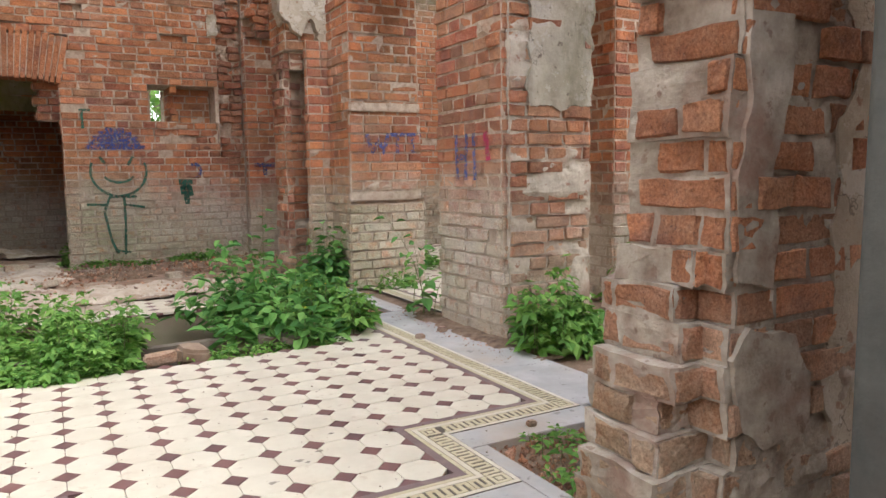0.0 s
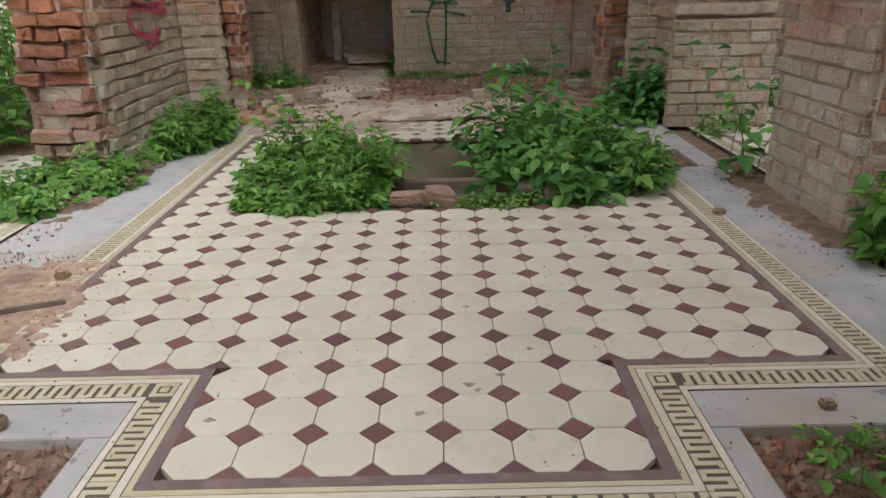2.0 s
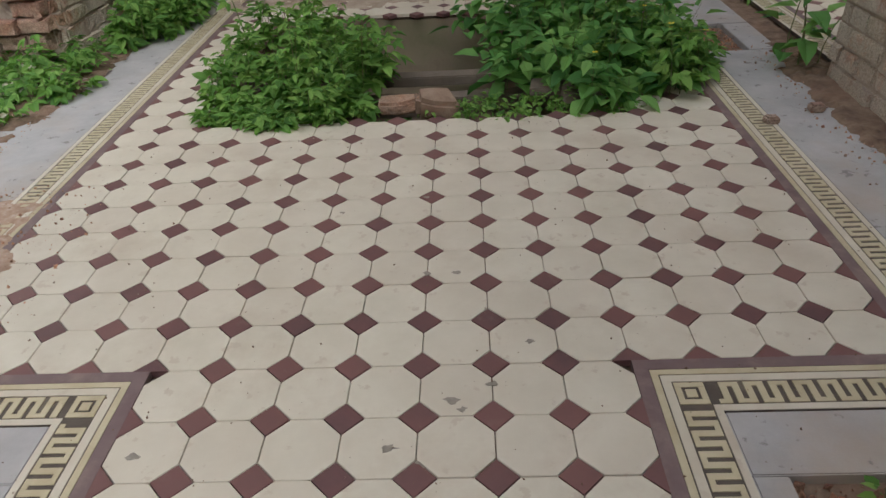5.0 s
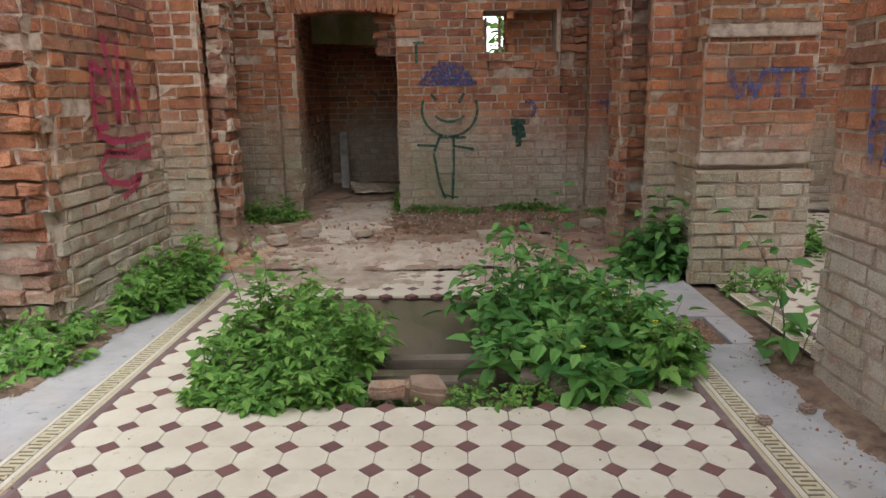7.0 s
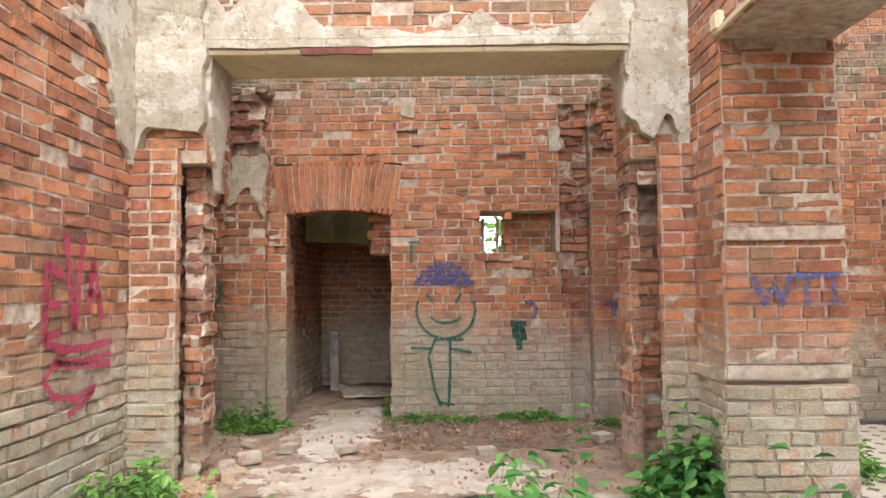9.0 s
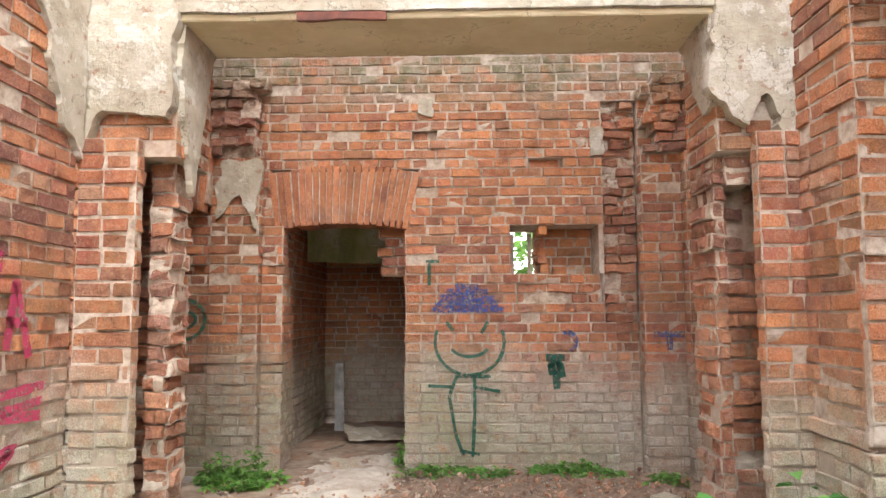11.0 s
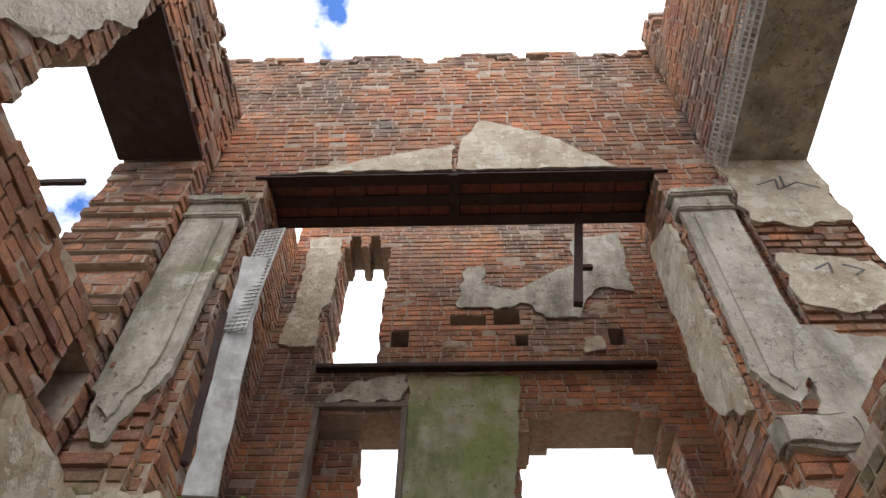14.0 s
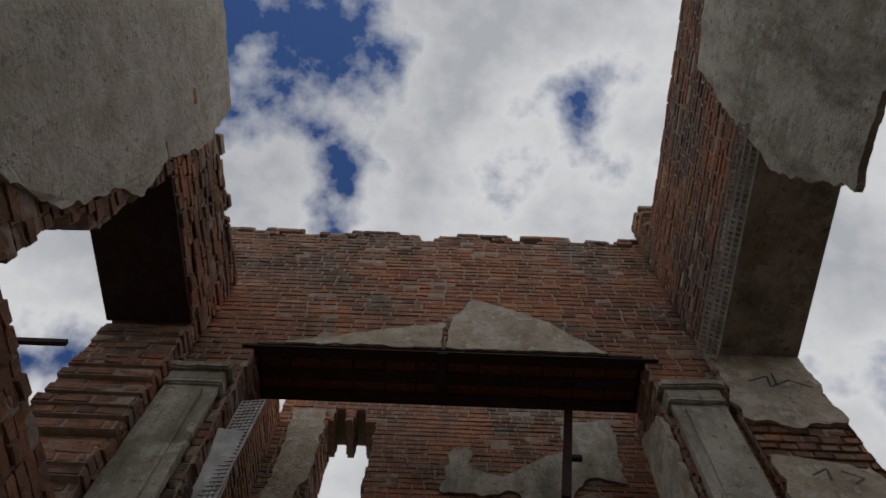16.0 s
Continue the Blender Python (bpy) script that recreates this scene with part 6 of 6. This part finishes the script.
strokes("graffiti_scribble", "black scribbles on the pale plaster", (0, 4.15, 0), X, NY, [[(2.28, 6.42), (2.45, 6.5), (2.42, 6.35), (2.6, 6.45), (2.75, 6.36)], [(2.5, 6.55), (2.48, 6.38)], [(2.3, 5.35), (2.42, 5.42), (2.4, 5.3)], [(2.5, 5.4), (2.62, 5.34), (2.54, 5.28)]], 0.02, BLACK_S)

# ---------------------------------------------------------------- upper ironwork and lath
def lath_strip(name, label, m, width, length, nx, ny, mat):
    root = tagged(new(name), label, "lath")
    lb, cb = [[], []], [[], []]
    add_box(*lb, -0.009, 0.009, 0, length, 0, 0.010)
    add_box(*cb, -width / 2, width / 2, -0.006, 0.006, 0.008, 0.016)
    long_bar, cross_bar = shared("long_bar", lb, [mat]), shared("cross_bar", cb, [mat])
    for i in range(nx):
        ob = new("long_bar", long_bar)
        ob.parent, ob.location = root, (width * i / (nx - 1) - width / 2, 0, 0)
    for j in range(ny):
        ob = new("cross_bar", cross_bar)
        ob.parent, ob.location = root, (0, length * (j + 0.5) / ny, 0)
    root.matrix_world = m
    return root


lath_strip("metal_lath", "pale grey metal lath hanging along the open bay", pose(2.07, 2.2, 6.80, 0, 40, 0), 0.17, 1.98, 4, 44, ZINC)
lath_strip("wall_lath", "grey metal lath hanging on the pier reveal", pose(-1.51, 4.17, 4.85, 87, 0, -8), 0.17, 1.2, 6, 30, SHEET)
sheet = part("hanging_sheet", box_bm(-0.085, 0.085, -0.012, 0.012, 0, 1.9, 0.003, 0.022, 14, 5), SHEET)
tagged(sheet, "long pale peeling sheet hanging on the pier", "sheet")
sheet.matrix_world = pose(-1.40, 4.24, 3.72, 1, -4.5, 14)
rod = part("dark_pipe", box_bm(-0.022, 0.022, -0.022, 0.022, 0.15, 1.3, 0.01), RUST_AND_SHADE)
tagged(rod, "dark capped pipe hanging beside the pale sheet", "pipe")
rod.matrix_world = sheet.matrix_world @ Matrix.Translation((-0.11, -0.03, 0))
hang = tagged(new("hanging_iron"), "dark rusty iron bar hanging from the beams", "iron bar")
hang.location = (1.0, 4.78, 6.9)
bar = part_data("bar", *(lambda v, f: (add_box(v, f, -0.035, 0.035, -0.03, 0.03, -1.15, 0.05), (v, f))[1])([], []), RUST_AND_SHADE, hang)
bar.rotation_euler = (0, radians(8), 0)
v_, f_ = [], []
add_box(v_, f_, -0.12, 0.02, -0.02, 0.02, -0.7, -0.66)
part_data("hook", v_, f_, RUST_AND_SHADE, hang)
rail = tagged(new("wall_rail"), "thin rusty rail across the open bay", "rail")
v_, f_ = [], []
add_box(v_, f_, -3.2, -2.4, 3.35, 3.38, 5.35, 5.39)
part_data("bar", v_, f_, RUST_AND_SHADE, rail)

# ---------------------------------------------------------------- moss, dust and mortar
MOSS = mottled("green_moss", [(0.3, (0.045, 0.06, 0.02)), (0.6, (0.10, 0.12, 0.04)), (0.8, (0.20, 0.17, 0.10))], 9, (0.14, 0.10, 0.07), 4, 0.95, 1.0, 50, dist=0.015)

def rubble_level(x, y):
    return 0.012 + 0.035 * noise.fractal(Vector((x * 2, y * 2, 3.1)), 0.7, 2.0, 4)


def drift(name, x0, x1, y0, y1, height, mat, label, seed, on_rubble=False, base=0.0):
    """A drift of dust or soil that thins out to a ragged edge."""
    step = 0.02
    nx, ny = int((x1 - x0) / step), int((y1 - y0) / step)
    verts, faces, depth = [], [], []
    for j in range(ny + 1):
        for i in range(nx + 1):
            x, y = x0 + (x1 - x0) * i / nx, y0 + (y1 - y0) * j / ny
            u, v = 2 * i / nx - 1, 2 * j / ny - 1
            f = 0.72 - abs(u) ** 2.5 - abs(v) ** 2.5 - 0.9 * noise.fractal(Vector((x * 5, y * 5, seed)), 0.6, 2.0, 5)
            z = height * max(-0.6, min(1.0, f * 1.6)) + 0.004 * noise.noise(Vector((x * 30, y * 30, seed)))
            depth.append(f)
            verts.append((x, y, z + (rubble_level(x, y) if on_rubble else base)))
    for j in range(ny):
        for i in range(nx):
            k = j * (nx + 1) + i
            q = (k, k + 1, k + nx + 2, k + nx + 1)
            if max(depth[n] for n in q) > -0.3:
                faces.append(q)
    return tagged(part_data(name, verts, faces, mat), label, "soil", kind="structure")


drift("mossy_ledge", -1.72, 1.58, 4.33, 4.8, 0.03, MOSS, "patchy moss on the broken top of the lintel wall", 31, base=3.63)
drift("mossy_sill", 0.44, 2.0, 6.78, 7.34, 0.03, MOSS, "patchy moss on the sill of the upper window", 32, base=3.745)
drift("mossy_step", -1.6, -0.62, 6.78, 7.34, 0.03, MOSS, "patchy moss on the sill of the upper doorway", 33, base=3.745)
crumbs("brick_rubble", "broken mossy bits on top of the lintel wall", 260, -1.7, 1.55, 4.31, 4.8, 3.61, 0.01, 0.06, CRUMB, 41)
drift("dust_drift", -1.95, -1.3, 0.15, 1.1, 0.004, mottled("orange_brick_dust", [(0.3, (0.30, 0.19, 0.13)), (0.5, (0.42, 0.30, 0.22)), (0.72, (0.53, 0.44, 0.36))], 24, (0.18, 0.12, 0.09), 5, 0.95, 0.8, 60), "reddish brick dust over the tile edge", 1)
drift("soil_drift", 1.60, 1.88, 0.7, 2.6, 0.016, SOIL, "brown soil drifted against the pier", 2)
drift("soil_drift", -2.12, -1.76, 1.6, 4.2, 0.02, SOIL, "brown dust drifted against the side wall", 3)
drift("sand_drift", -1.98, -1.35, 4.05, 5.0, 0.05, mottled("yellow_sand", [(0.3, (0.36, 0.26, 0.16)), (0.7, (0.52, 0.40, 0.27))], 9, (0.3, 0.2, 0.13), 4, 0.95, 0.8, 50), "yellow sandy rubble below the ragged jamb", 4)
PALE_DUST = mottled("pale_tile_dust", [(0.3, (0.30, 0.24, 0.18)), (0.7, (0.50, 0.43, 0.35))], 8, (0.22, 0.16, 0.11), 3, 0.95, 0.6, 50)
drift("pale_drift", -1.5, -0.1, 3.5, 4.35, 0.010, PALE_DUST, "dust and soil over the tiles behind the pit", 8)
drift("pale_drift", 0.1, 1.4, 3.55, 4.4, 0.010, PALE_DUST, "dust and soil over the tiles behind the pit", 9)
drift("pale_drift", -1.4, 0.9, 4.05, 5.1, 0.02, mottled("pale_floor_dust", [(0.3, (0.40, 0.33, 0.26)), (0.7, (0.58, 0.51, 0.43))], 6, (0.3, 0.2, 0.14), 2.5, 0.95, 0.5, 50), "pale dust trodden over the floor", 5, True)
drift("pale_drift", -1.4, -0.5, 5.0, 7.5, 0.02, mottled("pale_path_dust", [(0.3, (0.42, 0.36, 0.29)), (0.7, (0.60, 0.54, 0.46))], 6, (0.3, 0.2, 0.14), 2.5, 0.95, 0.5, 50), "pale trodden path to the doorway", 6, True)
drift("dark_drift", -0.6, 1.8, 5.3, 6.8, 0.03, SOIL, "dark soil and rubble along the far wall", 7, True)
crumbs("brick_rubble", "brick and plaster lumps along the far wall", 420, -0.5, 1.9, 5.6, 6.7, 0.05, 0.008, 0.05, CRUMB, 21)
crumbs("brick_rubble", "pale plaster lumps along the far wall", 500, -0.5, 1.9, 5.7, 6.65, 0.05, 0.004, 0.022, PLASTER, 22)

# ---------------------------------------------------------------- marks on the tiled floor
def floor_chip(x, y, r, seed):
    rng = random.Random(seed)
    n = 11
    pts = [(x + r * rng.uniform(0.35, 1.2) * math.cos(6.283 * i / n), y + r * rng.uniform(0.2, 0.8) * math.sin(6.283 * i / n)) for i in range(n)]
    verts = [(px, py, 0.0006) for px, py in pts] + [(px, py, -0.01) for px, py in pts]
    faces = [tuple(range(n))] + [(i, i + n, (i + 1) % n + n, (i + 1) % n) for i in range(n)]
    return part_data("chip", verts, faces, CHIP, chips)


CHIP = mottled("exposed_tile_body", [(0.3, (0.22, 0.20, 0.17)), (0.7, (0.36, 0.33, 0.28))], 40, None, 1, 0.9, 0.6, 90)
chips = tagged(new("floor_chips"), "grey chips and cracks knocked out of the tiles", "chip", kind="structure")
for k, (x, y, r) in enumerate(((0.075, 0.05, 0.02), (0.10, 0.02, 0.014), (-0.06, -0.09, 0.02), (0.02, -0.13, 0.02), (0.0, 0.56, 0.018), (0.085, 0.56, 0.014), (-0.62, -0.10, 0.018), (0.27, 0.25, 0.016), (-0.3, 0.93, 0.014), (0.55, 0.62, 0.013), (0.17, 0.10, 0.016), (-0.9, 1.2, 0.016), (0.8, 1.3, 0.014), (-0.02, 1.02, 0.014))):
    floor_chip(x, y, r, k)


def floor_line(pts, width, mat, parent):
    verts, faces = [], []
    for i, (x, y) in enumerate(pts):
        p, q = pts[max(0, i - 1)], pts[min(len(pts) - 1, i + 1)]
        dx, dy = q[0] - p[0], q[1] - p[1]
        ln = math.hypot(dx, dy) or 1
        for s in (-1, 1):
            verts.append((x - dy / ln * width / 2 * s, y + dx / ln * width / 2 * s, 0.0022))
        if i:
            faces.append((2 * i - 2, 2 * i - 1, 2 * i + 1, 2 * i))
    part_data("stroke", verts, faces, mat, parent)


ORANGE_S = spray("faded_orange_spray", (0.55, 0.22, 0.10), -0.35)
og = tagged(new("graffiti_floor"), "faded orange spray marks on the tiles", "graffiti", kind="structure")
for line in ([(0.72, 0.62), (0.78, 0.72), (0.84, 0.62)], [(0.80, 0.60), (0.82, 0.80), (0.83, 1.0)], [(0.74, 0.80), (0.92, 0.82)], [(0.86, 0.72), (0.94, 0.60)], ring(0.74, 0.60, 0.05, 0.05, 0, 330, 9)):
    floor_line(line, 0.028, ORANGE_S, og)
